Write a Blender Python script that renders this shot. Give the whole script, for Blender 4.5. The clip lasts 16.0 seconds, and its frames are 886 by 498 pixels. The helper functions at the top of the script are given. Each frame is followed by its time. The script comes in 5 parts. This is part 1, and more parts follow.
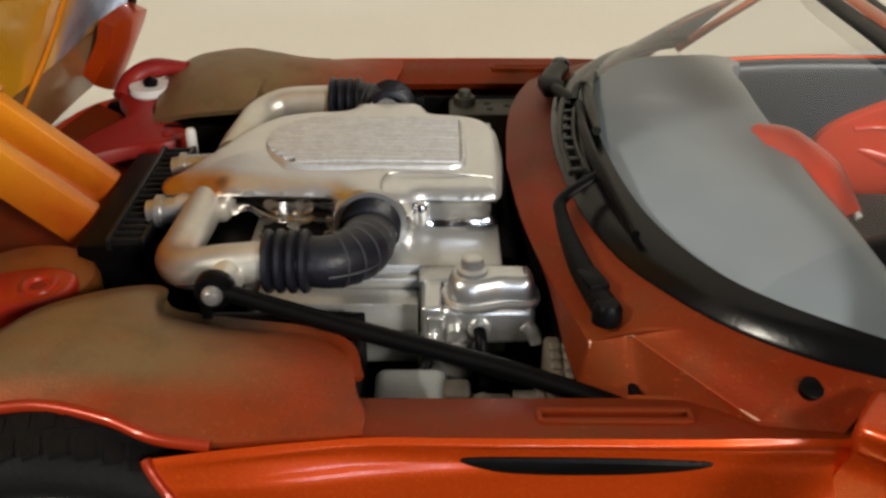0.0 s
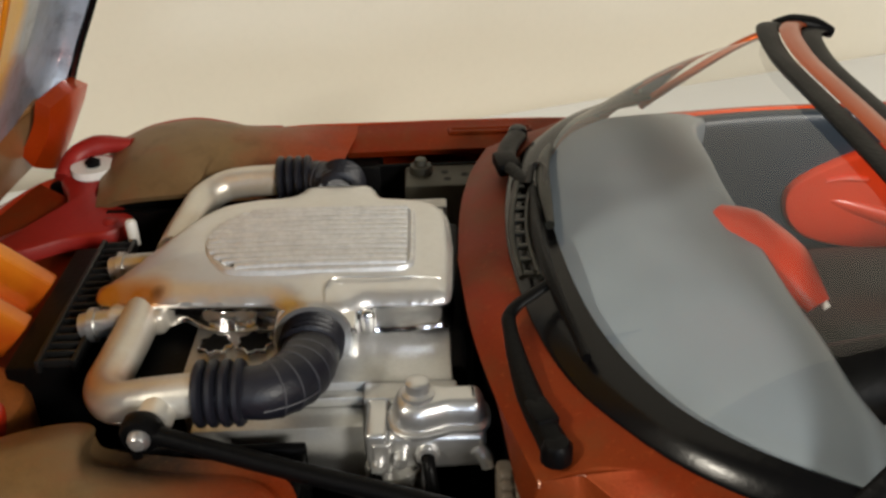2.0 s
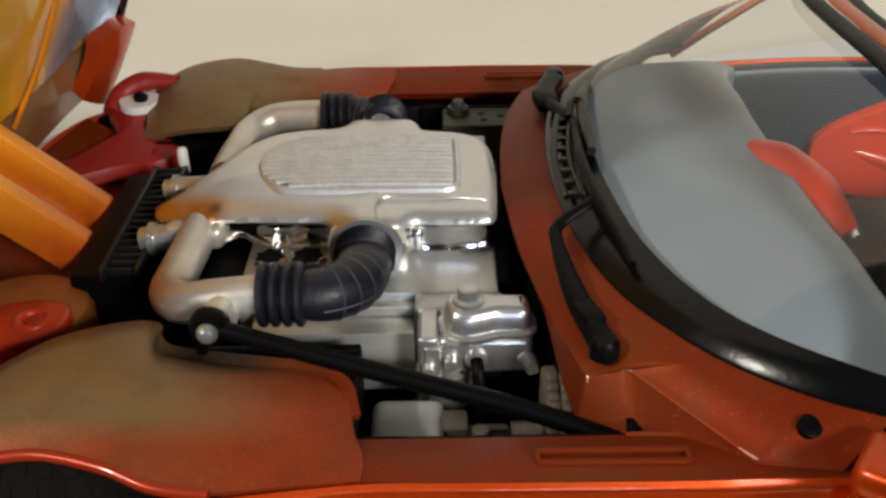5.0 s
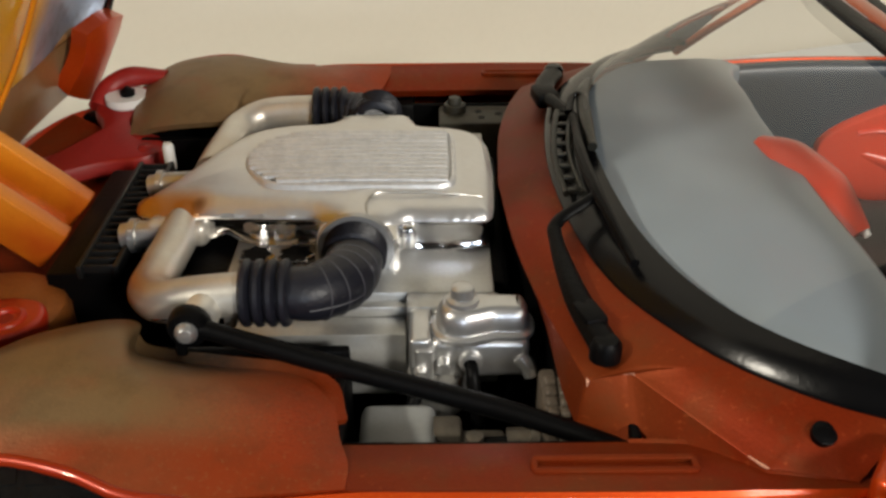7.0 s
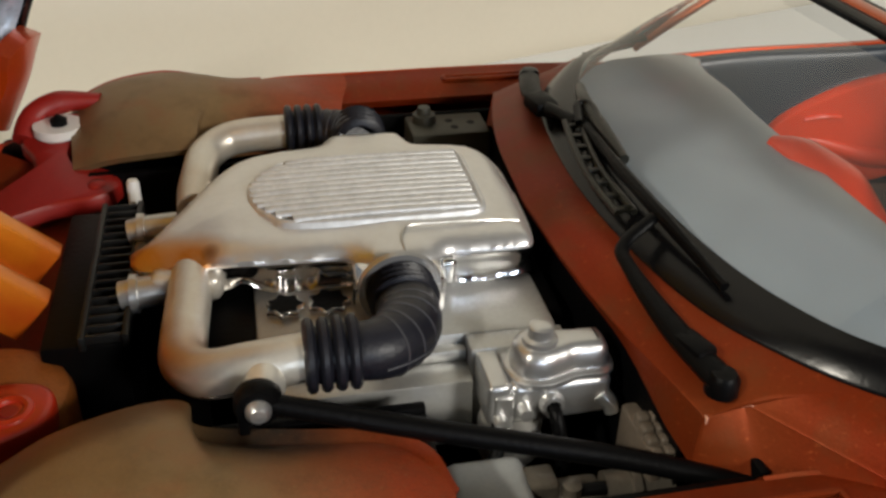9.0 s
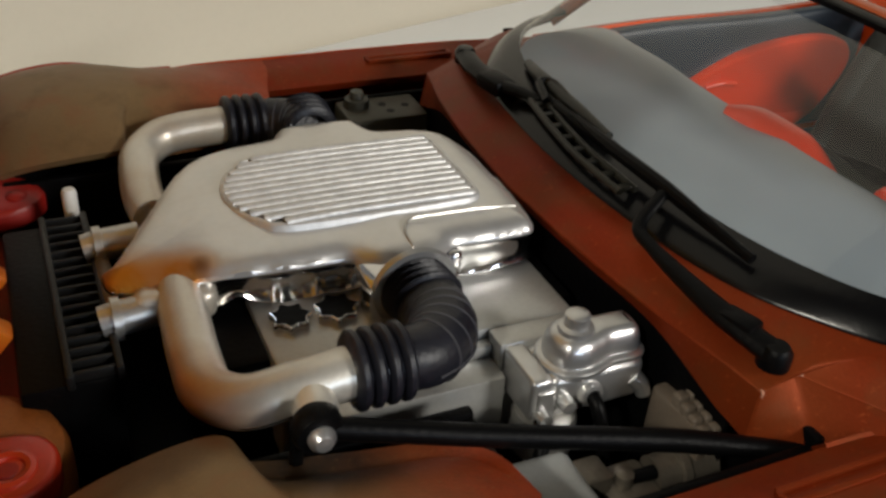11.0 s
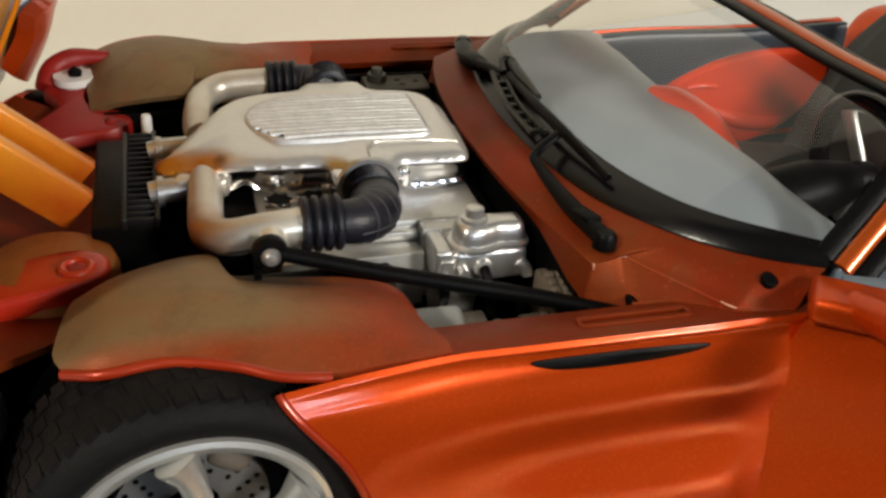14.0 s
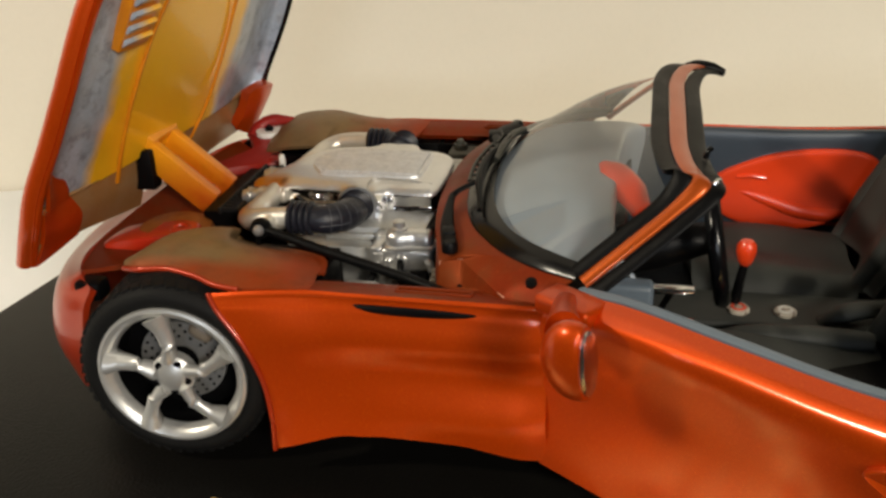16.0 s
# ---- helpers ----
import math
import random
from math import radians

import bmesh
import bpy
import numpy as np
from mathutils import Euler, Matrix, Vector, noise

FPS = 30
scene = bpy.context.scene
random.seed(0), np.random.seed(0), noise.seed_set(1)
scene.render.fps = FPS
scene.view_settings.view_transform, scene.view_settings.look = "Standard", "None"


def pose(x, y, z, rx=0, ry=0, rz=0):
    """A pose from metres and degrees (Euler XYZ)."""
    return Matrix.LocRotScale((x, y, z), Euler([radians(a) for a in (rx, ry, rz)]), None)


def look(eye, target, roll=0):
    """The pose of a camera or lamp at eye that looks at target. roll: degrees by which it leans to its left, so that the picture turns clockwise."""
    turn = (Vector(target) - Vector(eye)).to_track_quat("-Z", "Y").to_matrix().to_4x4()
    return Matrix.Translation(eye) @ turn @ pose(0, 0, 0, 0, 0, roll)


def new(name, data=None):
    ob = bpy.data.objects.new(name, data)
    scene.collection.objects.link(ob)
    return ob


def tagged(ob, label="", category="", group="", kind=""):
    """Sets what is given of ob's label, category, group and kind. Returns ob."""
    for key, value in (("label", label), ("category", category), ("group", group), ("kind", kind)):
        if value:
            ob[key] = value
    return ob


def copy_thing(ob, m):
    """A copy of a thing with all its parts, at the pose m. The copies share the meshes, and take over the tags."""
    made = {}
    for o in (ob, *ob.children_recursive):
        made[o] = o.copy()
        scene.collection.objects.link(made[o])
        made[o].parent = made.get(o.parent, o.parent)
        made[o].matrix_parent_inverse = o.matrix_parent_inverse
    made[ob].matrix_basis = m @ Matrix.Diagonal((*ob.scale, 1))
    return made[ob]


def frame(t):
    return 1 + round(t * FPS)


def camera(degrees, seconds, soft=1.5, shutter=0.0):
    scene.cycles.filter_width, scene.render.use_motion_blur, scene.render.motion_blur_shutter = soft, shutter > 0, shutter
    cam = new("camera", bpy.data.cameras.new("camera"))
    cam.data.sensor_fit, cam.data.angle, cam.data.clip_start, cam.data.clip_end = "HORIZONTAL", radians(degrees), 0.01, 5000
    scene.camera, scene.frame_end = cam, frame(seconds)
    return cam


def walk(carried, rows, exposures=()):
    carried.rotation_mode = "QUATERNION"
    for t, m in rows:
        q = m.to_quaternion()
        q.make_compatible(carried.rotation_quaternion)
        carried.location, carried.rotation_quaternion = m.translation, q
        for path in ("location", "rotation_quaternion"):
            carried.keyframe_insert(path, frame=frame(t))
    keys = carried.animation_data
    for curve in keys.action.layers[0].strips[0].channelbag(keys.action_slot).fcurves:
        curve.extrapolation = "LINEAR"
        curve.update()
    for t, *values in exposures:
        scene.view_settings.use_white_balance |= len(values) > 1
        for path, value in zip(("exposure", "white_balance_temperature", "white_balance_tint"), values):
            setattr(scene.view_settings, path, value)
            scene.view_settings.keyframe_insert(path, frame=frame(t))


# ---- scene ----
cam = camera(50.0, 16.0, 2.8)
METRES, EYE, TILT, LEAN, TURN = 0.33, 0.0914, -30.0, 0.0, 0.0
X0, Y0 = 0.033, -0.1127
ROWS = [
    (0.0, 0.0, 0.0, 0.0, 0.0, 0.0, -0.0),
    (0.5, -0.0028, 0.0352, 0.0021, -0.35, -0.04, 0.98),
    (1.0, -0.008, 0.0567, -0.0015, -1.04, -0.27, 0.87),
    (1.5, 0.0043, 0.0499, 0.0227, -0.86, -0.49, 1.49),
    (2.0, 0.0171, 0.0176, 0.0414, -0.42, -0.65, 1.98),
    (2.5, 0.0134, 0.0147, 0.0363, -0.67, -1.51, 1.7),
    (3.0, 0.0082, 0.0086, 0.0332, -0.87, -2.04, 1.55),
    (3.5, 0.0034, -0.001, 0.0296, -0.6, -2.04, 1.48),
    (4.0, -0.0017, -0.0038, 0.0222, -0.46, -1.92, 1.19),
    (6.5, 0.0035, 0.0135, 0.0164, -0.22, -0.88, 0.65),
    (7.0, 0.0021, 0.0171, 0.0133, -0.32, -0.82, 0.52),
    (7.5, 0.0044, 0.0121, 0.016, -0.3, -0.7, 0.55),
    (8.0, -0.0024, -0.0032, 0.0128, -0.2, -0.73, 0.53),
    (8.5, -0.0044, 0.0169, 0.0169, -1.05, -0.9, 0.89),
    (9.0, -0.0672, 0.0494, 0.033, -10.95, -2.4, 4.75),
    (11.5, -0.1228, 0.0866, 0.0431, -23.19, -5.23, 8.23),
    (12.0, -0.1236, 0.0913, 0.04, -23.22, -5.26, 8.1),
    (12.5, -0.124, 0.0864, 0.0342, -23.22, -5.16, 7.96),
    (13.0, -0.119, 0.07, 0.0285, -22.08, -4.62, 7.49),
    (13.5, -0.1184, 0.0413, 0.0041, -18.7, -3.61, 6.27),
    (14.0, -0.1005, -0.0417, -0.0052, -15.29, -1.96, 4.72),
    (14.5, 0.0007, -0.1866, -0.0597, -3.19, 0.88, -0.0),
    (15.0, 0.1695, -0.2608, -0.0834, 8.56, 3.1, -4.6),
    (15.5, 0.1942, -0.2582, -0.0804, 11.27, 3.47, -4.57),
    (16.0, 0.1534, -0.2378, -0.0584, 11.54, 4.11, -4.08),
]
path = [(t, pose(X0, Y0, EYE, TILT, LEAN, TURN) @ pose(METRES * x, METRES * y, METRES * z, 90 + pitch, roll, yaw)) for t, x, y, z, yaw, pitch, roll in ROWS]
path.append((9.2, look((0.001, -0.0885, 0.0915), (0.525, 1.517, -0.980), 2.6)))
walk(cam, sorted(path, key=lambda row: row[0]), ((0.0, 0.0, 6100, 10), (1.5, 0.0, 6000, 10), (2.5, 0.0, 6200, 10), (3.0, 0.06, 5750, 10), (3.7, 0.0, 5700, 10), (6.3, -0.05, 6100, 10), (8.5, -0.05, 6050, 10), (9.2, -0.15, 6000, 10), (11.3, -0.36, 5950, 10), (13.0, -0.2, 5950, 10), (14.0, 0.1, 6200, 10), (14.8, 0.08, 6500, 10), (16.0, 0.04, 6500, 10)))

# ---- world, room light, exposure ----
world = bpy.data.worlds.new("room_air")
world.use_nodes = True
world.node_tree.nodes["Background"].inputs[0].default_value = (0.9, 0.8, 0.65, 1)
world.node_tree.nodes["Background"].inputs[1].default_value = 0.003
scene.world = world


def area_lamp(name, eye, target, size, watts, colour, shape="DISK", size_y=0.0):
    data = bpy.data.lights.new(name, "AREA")
    data.shape, data.size, data.energy, data.color = shape, size, watts, colour
    if size_y:
        data.size_y = size_y
    ob = new(name, data)
    ob.matrix_world = look(eye, target)
    return ob


area_lamp("room_lamp_light", (1.0, -1.42, 0.82), (0.03, 0.05, 0.03), 0.34, 24.5, (1.0, 0.91, 0.77), "RECTANGLE", 0.24)
area_lamp("side_lamp_light", (-1.05, -0.75, 1.02), (0.05, -0.04, 0.03), 0.1, 14.5, (1.0, 0.89, 0.70))
area_lamp("window_daylight", (0.3, -1.85, 0.42), (0.0, 0, 0.05), 0.42, 5.0, (0.80, 0.89, 1.0), "RECTANGLE", 0.2)


# ---- materials ----
def material(name, colour, rough=0.5, metal=0.0, coat=0.0, grain=0.0, grain_size=0.0006, bump=0.0, blotch=0.0, blotch_size=0.012, spec=0.5, tint=None):
    """Principled surface with fine grain, slow blotches and a little relief; sizes in metres."""
    m = bpy.data.materials.new(name)
    m.use_nodes = True
    nt = m.node_tree
    p = nt.nodes["Principled BSDF"]
    p.inputs["Roughness"].default_value = rough
    p.inputs["Metallic"].default_value = metal
    p.inputs["Coat Weight"].default_value = coat
    p.inputs["Coat Roughness"].default_value = 0.06
    p.inputs["Specular IOR Level"].default_value = spec
    p.inputs["Base Color"].default_value = (*colour, 1)
    tc = nt.nodes.new("ShaderNodeTexCoord")

    def noise_at(size, detail):
        n = nt.nodes.new("ShaderNodeTexNoise")
        n.inputs["Scale"].default_value = 1.0 / size
        n.inputs["Detail"].default_value = detail
        nt.links.new(tc.outputs["Object"], n.inputs["Vector"])
        return n

    source = None
    if grain or blotch:
        mix_in = (*colour, 1)
        for size, amount, other in ((grain_size, grain, tuple(c * 0.45 for c in colour)), (blotch_size, blotch, tint or tuple(c * 0.55 for c in colour))):
            if not amount:
                continue
            n = noise_at(size, 4)
            ramp = nt.nodes.new("ShaderNodeMapRange")
            ramp.inputs["From Min"].default_value, ramp.inputs["From Max"].default_value = 0.42, 0.72
            ramp.inputs["To Max"].default_value = amount
            nt.links.new(n.outputs["Fac"], ramp.inputs["Value"])
            mix = nt.nodes.new("ShaderNodeMix")
            mix.data_type = "RGBA"
            mix.inputs["A"].default_value = mix_in
            mix.inputs["B"].default_value = (*other, 1)
            if source:
                nt.links.new(source, mix.inputs["A"])
            nt.links.new(ramp.outputs["Result"], mix.inputs["Factor"])
            source = mix.outputs["Result"]
        nt.links.new(source, p.inputs["Base Color"])
    rough_noise = noise_at(blotch_size, 3)
    rr = nt.nodes.new("ShaderNodeMapRange")
    rr.inputs["To Min"].default_value, rr.inputs["To Max"].default_value = max(0.02, rough * 0.8), min(1.0, rough * 1.25)
    nt.links.new(rough_noise.outputs["Fac"], rr.inputs["Value"])
    nt.links.new(rr.outputs["Result"], p.inputs["Roughness"])
    if bump:
        b = nt.nodes.new("ShaderNodeBump")
        b.inputs["Strength"].default_value = bump
        b.inputs["Distance"].default_value = grain_size
        nt.links.new(noise_at(grain_size, 3).outputs["Fac"], b.inputs["Height"])
        nt.links.new(b.outputs["Normal"], p.inputs["Normal"])
    return m


def sprayed(m, colour, axis, start, end, amount, near=None):
    """Airbrushed weathering over a paint: grows along an axis from start to end, or round the point near."""
    nt = m.node_tree
    p = nt.nodes["Principled BSDF"]
    old = p.inputs["Base Color"].links[0].from_socket
    tc = nt.nodes.new("ShaderNodeTexCoord")
    n = nt.nodes.new("ShaderNodeTexNoise")
    n.inputs["Scale"].default_value, n.inputs["Detail"].default_value = 180.0, 5
    nt.links.new(tc.outputs["Object"], n.inputs["Vector"])
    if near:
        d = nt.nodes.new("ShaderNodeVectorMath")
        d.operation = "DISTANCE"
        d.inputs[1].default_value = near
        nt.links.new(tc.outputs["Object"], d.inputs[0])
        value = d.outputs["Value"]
    else:
        d = nt.nodes.new("ShaderNodeSeparateXYZ")
        nt.links.new(tc.outputs["Object"], d.inputs[0])
        value = d.outputs[axis]
    ramp = nt.nodes.new("ShaderNodeMapRange")
    ramp.inputs["From Min"].default_value, ramp.inputs["From Max"].default_value = start, end
    ramp.inputs["To Max"].default_value = amount
    nt.links.new(value, ramp.inputs["Value"])
    soft = nt.nodes.new("ShaderNodeMath")
    soft.operation = "MULTIPLY_ADD"
    soft.inputs[1].default_value, soft.inputs[2].default_value = 1.0, 0.5
    nt.links.new(n.outputs["Fac"], soft.inputs[0])
    both_f = nt.nodes.new("ShaderNodeMath")
    both_f.operation, both_f.use_clamp = "MULTIPLY", True
    nt.links.new(ramp.outputs["Result"], both_f.inputs[0])
    nt.links.new(soft.outputs[0], both_f.inputs[1])
    mix = nt.nodes.new("ShaderNodeMix")
    mix.data_type = "RGBA"
    mix.inputs["B"].default_value = (*colour, 1)
    nt.links.new(both_f.outputs[0], mix.inputs["Factor"])
    nt.links.new(old, mix.inputs["A"])
    nt.links.new(mix.outputs["Result"], p.inputs["Base Color"])
    return m


def mottled(m, colour, size, low, high, amount):
    """Irregular spots of another colour over a paint."""
    nt = m.node_tree
    p = nt.nodes["Principled BSDF"]
    old = p.inputs["Base Color"].links[0].from_socket
    tc = nt.nodes.new("ShaderNodeTexCoord")
    n = nt.nodes.new("ShaderNodeTexNoise")
    n.inputs["Scale"].default_value, n.inputs["Detail"].default_value, n.inputs["Roughness"].default_value = 1.0 / size, 6, 0.65
    nt.links.new(tc.outputs["Object"], n.inputs["Vector"])
    ramp = nt.nodes.new("ShaderNodeMapRange")
    ramp.inputs["From Min"].default_value, ramp.inputs["From Max"].default_value, ramp.inputs["To Max"].default_value = low, high, amount
    nt.links.new(n.outputs["Fac"], ramp.inputs["Value"])
    mix = nt.nodes.new("ShaderNodeMix")
    mix.data_type = "RGBA"
    mix.inputs["B"].default_value = (*colour, 1)
    nt.links.new(ramp.outputs["Result"], mix.inputs["Factor"])
    nt.links.new(old, mix.inputs["A"])
    nt.links.new(mix.outputs["Result"], p.inputs["Base Color"])
    return m


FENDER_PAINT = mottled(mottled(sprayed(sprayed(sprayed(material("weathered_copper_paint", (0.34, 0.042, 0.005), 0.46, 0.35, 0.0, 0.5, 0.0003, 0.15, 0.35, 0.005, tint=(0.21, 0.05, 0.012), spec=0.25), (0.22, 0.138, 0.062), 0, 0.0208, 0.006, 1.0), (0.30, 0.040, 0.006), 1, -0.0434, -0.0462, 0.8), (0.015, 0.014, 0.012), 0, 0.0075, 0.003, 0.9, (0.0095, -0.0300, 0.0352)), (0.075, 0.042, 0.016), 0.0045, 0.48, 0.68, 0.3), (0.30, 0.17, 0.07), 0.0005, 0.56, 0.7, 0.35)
PAD_PAINT = mottled(material("orange_brown_paint", (0.30, 0.095, 0.018), 0.5, 0.2, 0.0, 0.4, 0.0004, 0.15, 0.4, 0.005, tint=(0.34, 0.15, 0.045), spec=0.25), (0.07, 0.03, 0.012), 0.004, 0.48, 0.68, 0.4)
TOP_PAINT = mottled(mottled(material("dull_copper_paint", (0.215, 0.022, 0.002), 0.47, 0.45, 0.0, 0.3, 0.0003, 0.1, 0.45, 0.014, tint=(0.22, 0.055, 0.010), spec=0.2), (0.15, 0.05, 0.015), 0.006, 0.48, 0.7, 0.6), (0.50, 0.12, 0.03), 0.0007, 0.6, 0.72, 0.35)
PAINT = mottled(material("copper_paint", (0.56, 0.056, 0.001), 0.38, 0.55, 0.6, 0.2, 0.00025, 0.04, 0.2, 0.02, tint=(0.48, 0.048, 0.002), spec=0.16), (0.80, 0.17, 0.008), 0.00035, 0.55, 0.7, 0.35)
PAINT.node_tree.nodes["Principled BSDF"].inputs["Coat Roughness"].default_value = 0.15
LIP_PAINT = material("deep_red_copper_paint", (0.36, 0.026, 0.003), 0.34, 0.3, 0.5, 0.2, 0.0003, 0.05, 0.3, 0.006, tint=(0.42, 0.05, 0.004))
FRAME_PAINT = material("copper_frame_paint", (0.44, 0.075, 0.006), 0.34, 0.55, 0.5, 0.2, 0.0003, 0.05, 0.2, 0.01, tint=(0.28, 0.055, 0.007), spec=0.3)
RED_BRIGHT = material("scarlet_plastic", (0.46, 0.022, 0.005), 0.35, 0.0, 0.2, 0.2, 0.0005, 0.05, 0.3, 0.006, tint=(0.36, 0.05, 0.01))
PAINT_RED = material("red_plastic", (0.27, 0.010, 0.006), 0.45, 0.0, 0.0, 0.2, 0.0005, 0.04, 0.25, 0.006)
PAINT_GOLD = material("gold_orange_paint", (0.80, 0.28, 0.008), 0.34, 0.15, 0.3, 0.2, 0.0005, 0.05, 0.45, 0.008, tint=(0.50, 0.12, 0.006))
FLANGE = material("brown_bonnet_lip", (0.30, 0.15, 0.05), 0.34, 0.2, 0.3, 0.25, 0.0006, 0.08, 0.4, 0.006, tint=(0.34, 0.24, 0.15))
CHROME = material("vacuum_chrome", (0.74, 0.74, 0.74), 0.22, 1.0, 0.0, 0.1, 0.0009, 0.10, 0.15, 0.006)
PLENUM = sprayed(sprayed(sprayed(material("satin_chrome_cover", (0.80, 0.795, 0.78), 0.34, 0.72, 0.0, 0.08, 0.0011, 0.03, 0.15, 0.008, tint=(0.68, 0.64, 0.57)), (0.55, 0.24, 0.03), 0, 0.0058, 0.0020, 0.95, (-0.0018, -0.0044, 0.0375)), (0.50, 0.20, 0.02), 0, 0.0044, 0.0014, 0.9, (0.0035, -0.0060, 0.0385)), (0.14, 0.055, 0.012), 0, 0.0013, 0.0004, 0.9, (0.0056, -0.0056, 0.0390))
RIBS = material("foil_rib_silver", (0.82, 0.82, 0.81), 0.44, 0.55, 0.0, 0.25, 0.0007, 0.10, 0.3, 0.002)
BRIGHT = material("mirror_plating", (0.80, 0.80, 0.80), 0.12, 1.0, 0.0, 0.05, 0.0012, 0.03, 0.2, 0.004, tint=(0.62, 0.56, 0.46))
OLIVE_BLACK = material("weathered_black_plastic", (0.014, 0.014, 0.010), 0.38, 0.0, 0.0, 0.3, 0.0005, 0.15, 0.4, 0.004, tint=(0.030, 0.029, 0.020), spec=0.4)
# rubbed edges and the highlight along them, both in one pale colour
WORN_HIGHLIGHT = material("rubbed_highlight_paint", (0.80, 0.42, 0.28), 0.3, 0.3, 0.3, 0.2, 0.0004, 0.1, 0.3, 0.002)
FIN = material("grey_black_fins", (0.010, 0.010, 0.010), 0.4, 0.0, 0.0, 0.3, 0.0005, 0.15, 0.3, 0.004, spec=0.3)
ARM_GOLD = sprayed(material("gold_to_orange_paint", (0.85, 0.33, 0.008), 0.34, 0.15, 0.35, 0.15, 0.0005, 0.05, 0.3, 0.008, tint=(0.62, 0.17, 0.006)), (0.46, 0.055, 0.004), 2, 0.044, 0.033, 0.85)
DULL = material("dull_brown_metal", (0.17, 0.15, 0.12), 0.38, 0.5, 0.0, 0.3, 0.0005, 0.15, 0.4, 0.003, tint=(0.05, 0.045, 0.04))
HOSE_WORN = material("worn_hose_edge", (0.045, 0.045, 0.055), 0.5, 0.0, 0.0, 0.3, 0.0005, 0.15, 0.3, 0.005)
SILVER = material("bright_silver_plastic", (0.66, 0.66, 0.655), 0.31, 0.85, 0.0, 0.05, 0.0012, 0.03, 0.2, 0.004)
SATIN = material("satin_silver_paint", (0.62, 0.61, 0.58), 0.34, 0.85, 0.0, 0.12, 0.0004, 0.06, 0.25, 0.008, tint=(0.45, 0.42, 0.36))
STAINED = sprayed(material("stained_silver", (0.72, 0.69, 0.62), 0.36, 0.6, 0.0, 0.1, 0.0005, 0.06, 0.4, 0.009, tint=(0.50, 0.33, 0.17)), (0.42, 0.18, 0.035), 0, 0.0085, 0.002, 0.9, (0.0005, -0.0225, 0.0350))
COVER = material("grey_metal_paint", (0.56, 0.56, 0.54), 0.4, 0.6, 0.0, 0.15, 0.0005, 0.05, 0.2, 0.01)
BLACK = material("black_plastic", (0.0022, 0.0022, 0.0025), 0.42, 0.0, 0.0, 0.2, 0.0006, 0.12, 0.2, 0.008, spec=0.11)
GLOSS_BLACK = material("gloss_black", (0.003, 0.003, 0.0035), 0.22, 0.0, 0.0, 0.1, 0.0006, 0.03, 0.1, 0.01, spec=0.28)
HOSE = material("hose_rubber", (0.010, 0.0105, 0.016), 0.40, 0.0, 0.0, 0.25, 0.0005, 0.15, 0.3, 0.005, tint=(0.018, 0.018, 0.028), spec=0.4)
TYRE = material("tyre_rubber", (0.007, 0.007, 0.007), 0.6, 0.0, 0.0, 0.3, 0.0007, 0.2, 0.3, 0.006, tint=(0.012, 0.011, 0.010), spec=0.12)
RIM = material("wheel_silver", (0.62, 0.62, 0.60), 0.36, 0.7, 0.0, 0.08, 0.0005, 0.04, 0.15, 0.006)
# dash grey made lighter and bluer: it carries the windscreen's haze
DASH = material("hazed_grey_dash", (0.31, 0.355, 0.39), 0.38, 0.0, 0.2, 0.0, 0.0005, 0.0, 0.4, 0.016, tint=(0.18, 0.21, 0.235))
SEAT = material("charcoal_seat", (0.028, 0.031, 0.029), 0.55, 0.0, 0.0, 0.3, 0.0005, 0.1, 0.3, 0.008, tint=(0.055, 0.058, 0.055), spec=0.35)
# far door's trim: the shade on it is put into this dark tone
TRIM_SHADED = material("shaded_blue_grey_trim", (0.032, 0.043, 0.058), 0.36, 0.0, 0.0, 0.15, 0.0005, 0.1, 0.25, 0.01)
# the same trim as lit, with the light put into a paler tone
TRIM_LIT = material("lit_blue_grey_trim", (0.13, 0.17, 0.215), 0.4, 0.0, 0.0, 0.15, 0.0005, 0.1, 0.3, 0.008)
DIAL = mottled(material("speckled_dial", (0.55, 0.50, 0.42), 0.4, grain=0.2), (0.10, 0.06, 0.04), 0.0012, 0.48, 0.58, 0.85)
LINER = mottled(mottled(material("grey_blue_liner", (0.40, 0.46, 0.55), 0.3, 0.1, 0.4, 0.2, 0.0008, 0.1, 0.3, 0.006, tint=(0.28, 0.20, 0.13)), (0.12, 0.12, 0.14), 0.0035, 0.5, 0.68, 0.6), (0.55, 0.58, 0.60), 0.0018, 0.6, 0.72, 0.5)
POCKET = material("red_orange_panel", (0.72, 0.050, 0.008), 0.34, 0.0, 0.3, 0.1, 0.0005, 0.05, 0.15, 0.01)
OLIVE = material("olive_grey_plastic", (0.065, 0.062, 0.045), 0.5, 0.0, 0.0, 0.2, 0.0005, 0.1, 0.2, 0.006)
PALE = material("pale_grey_plastic", (0.42, 0.44, 0.44), 0.45, 0.1, 0.0, 0.15, 0.0005, 0.06, 0.25, 0.006)
DISC = material("dull_steel", (0.17, 0.17, 0.17), 0.45, 0.4, 0.0, 0.2, 0.0005, 0.06, 0.25, 0.004)
CREAM = material("cream_plastic", (0.16, 0.13, 0.10), 0.45, 0.0, 0.0, 0.2, 0.0006, 0.1, 0.4, 0.003, tint=(0.09, 0.07, 0.05))
WHITE = material("white_plastic", (0.75, 0.74, 0.70), 0.4, 0.0, 0.0, 0.1, 0.0006, 0.05, 0.1, 0.005)
BASE = material("textured_black_base", (0.004, 0.0037, 0.0033), 0.32, 0.0, 0.0, 0.3, 0.0007, 0.2, 0.3, 0.03, tint=(0.0065, 0.006, 0.0055), spec=0.1)
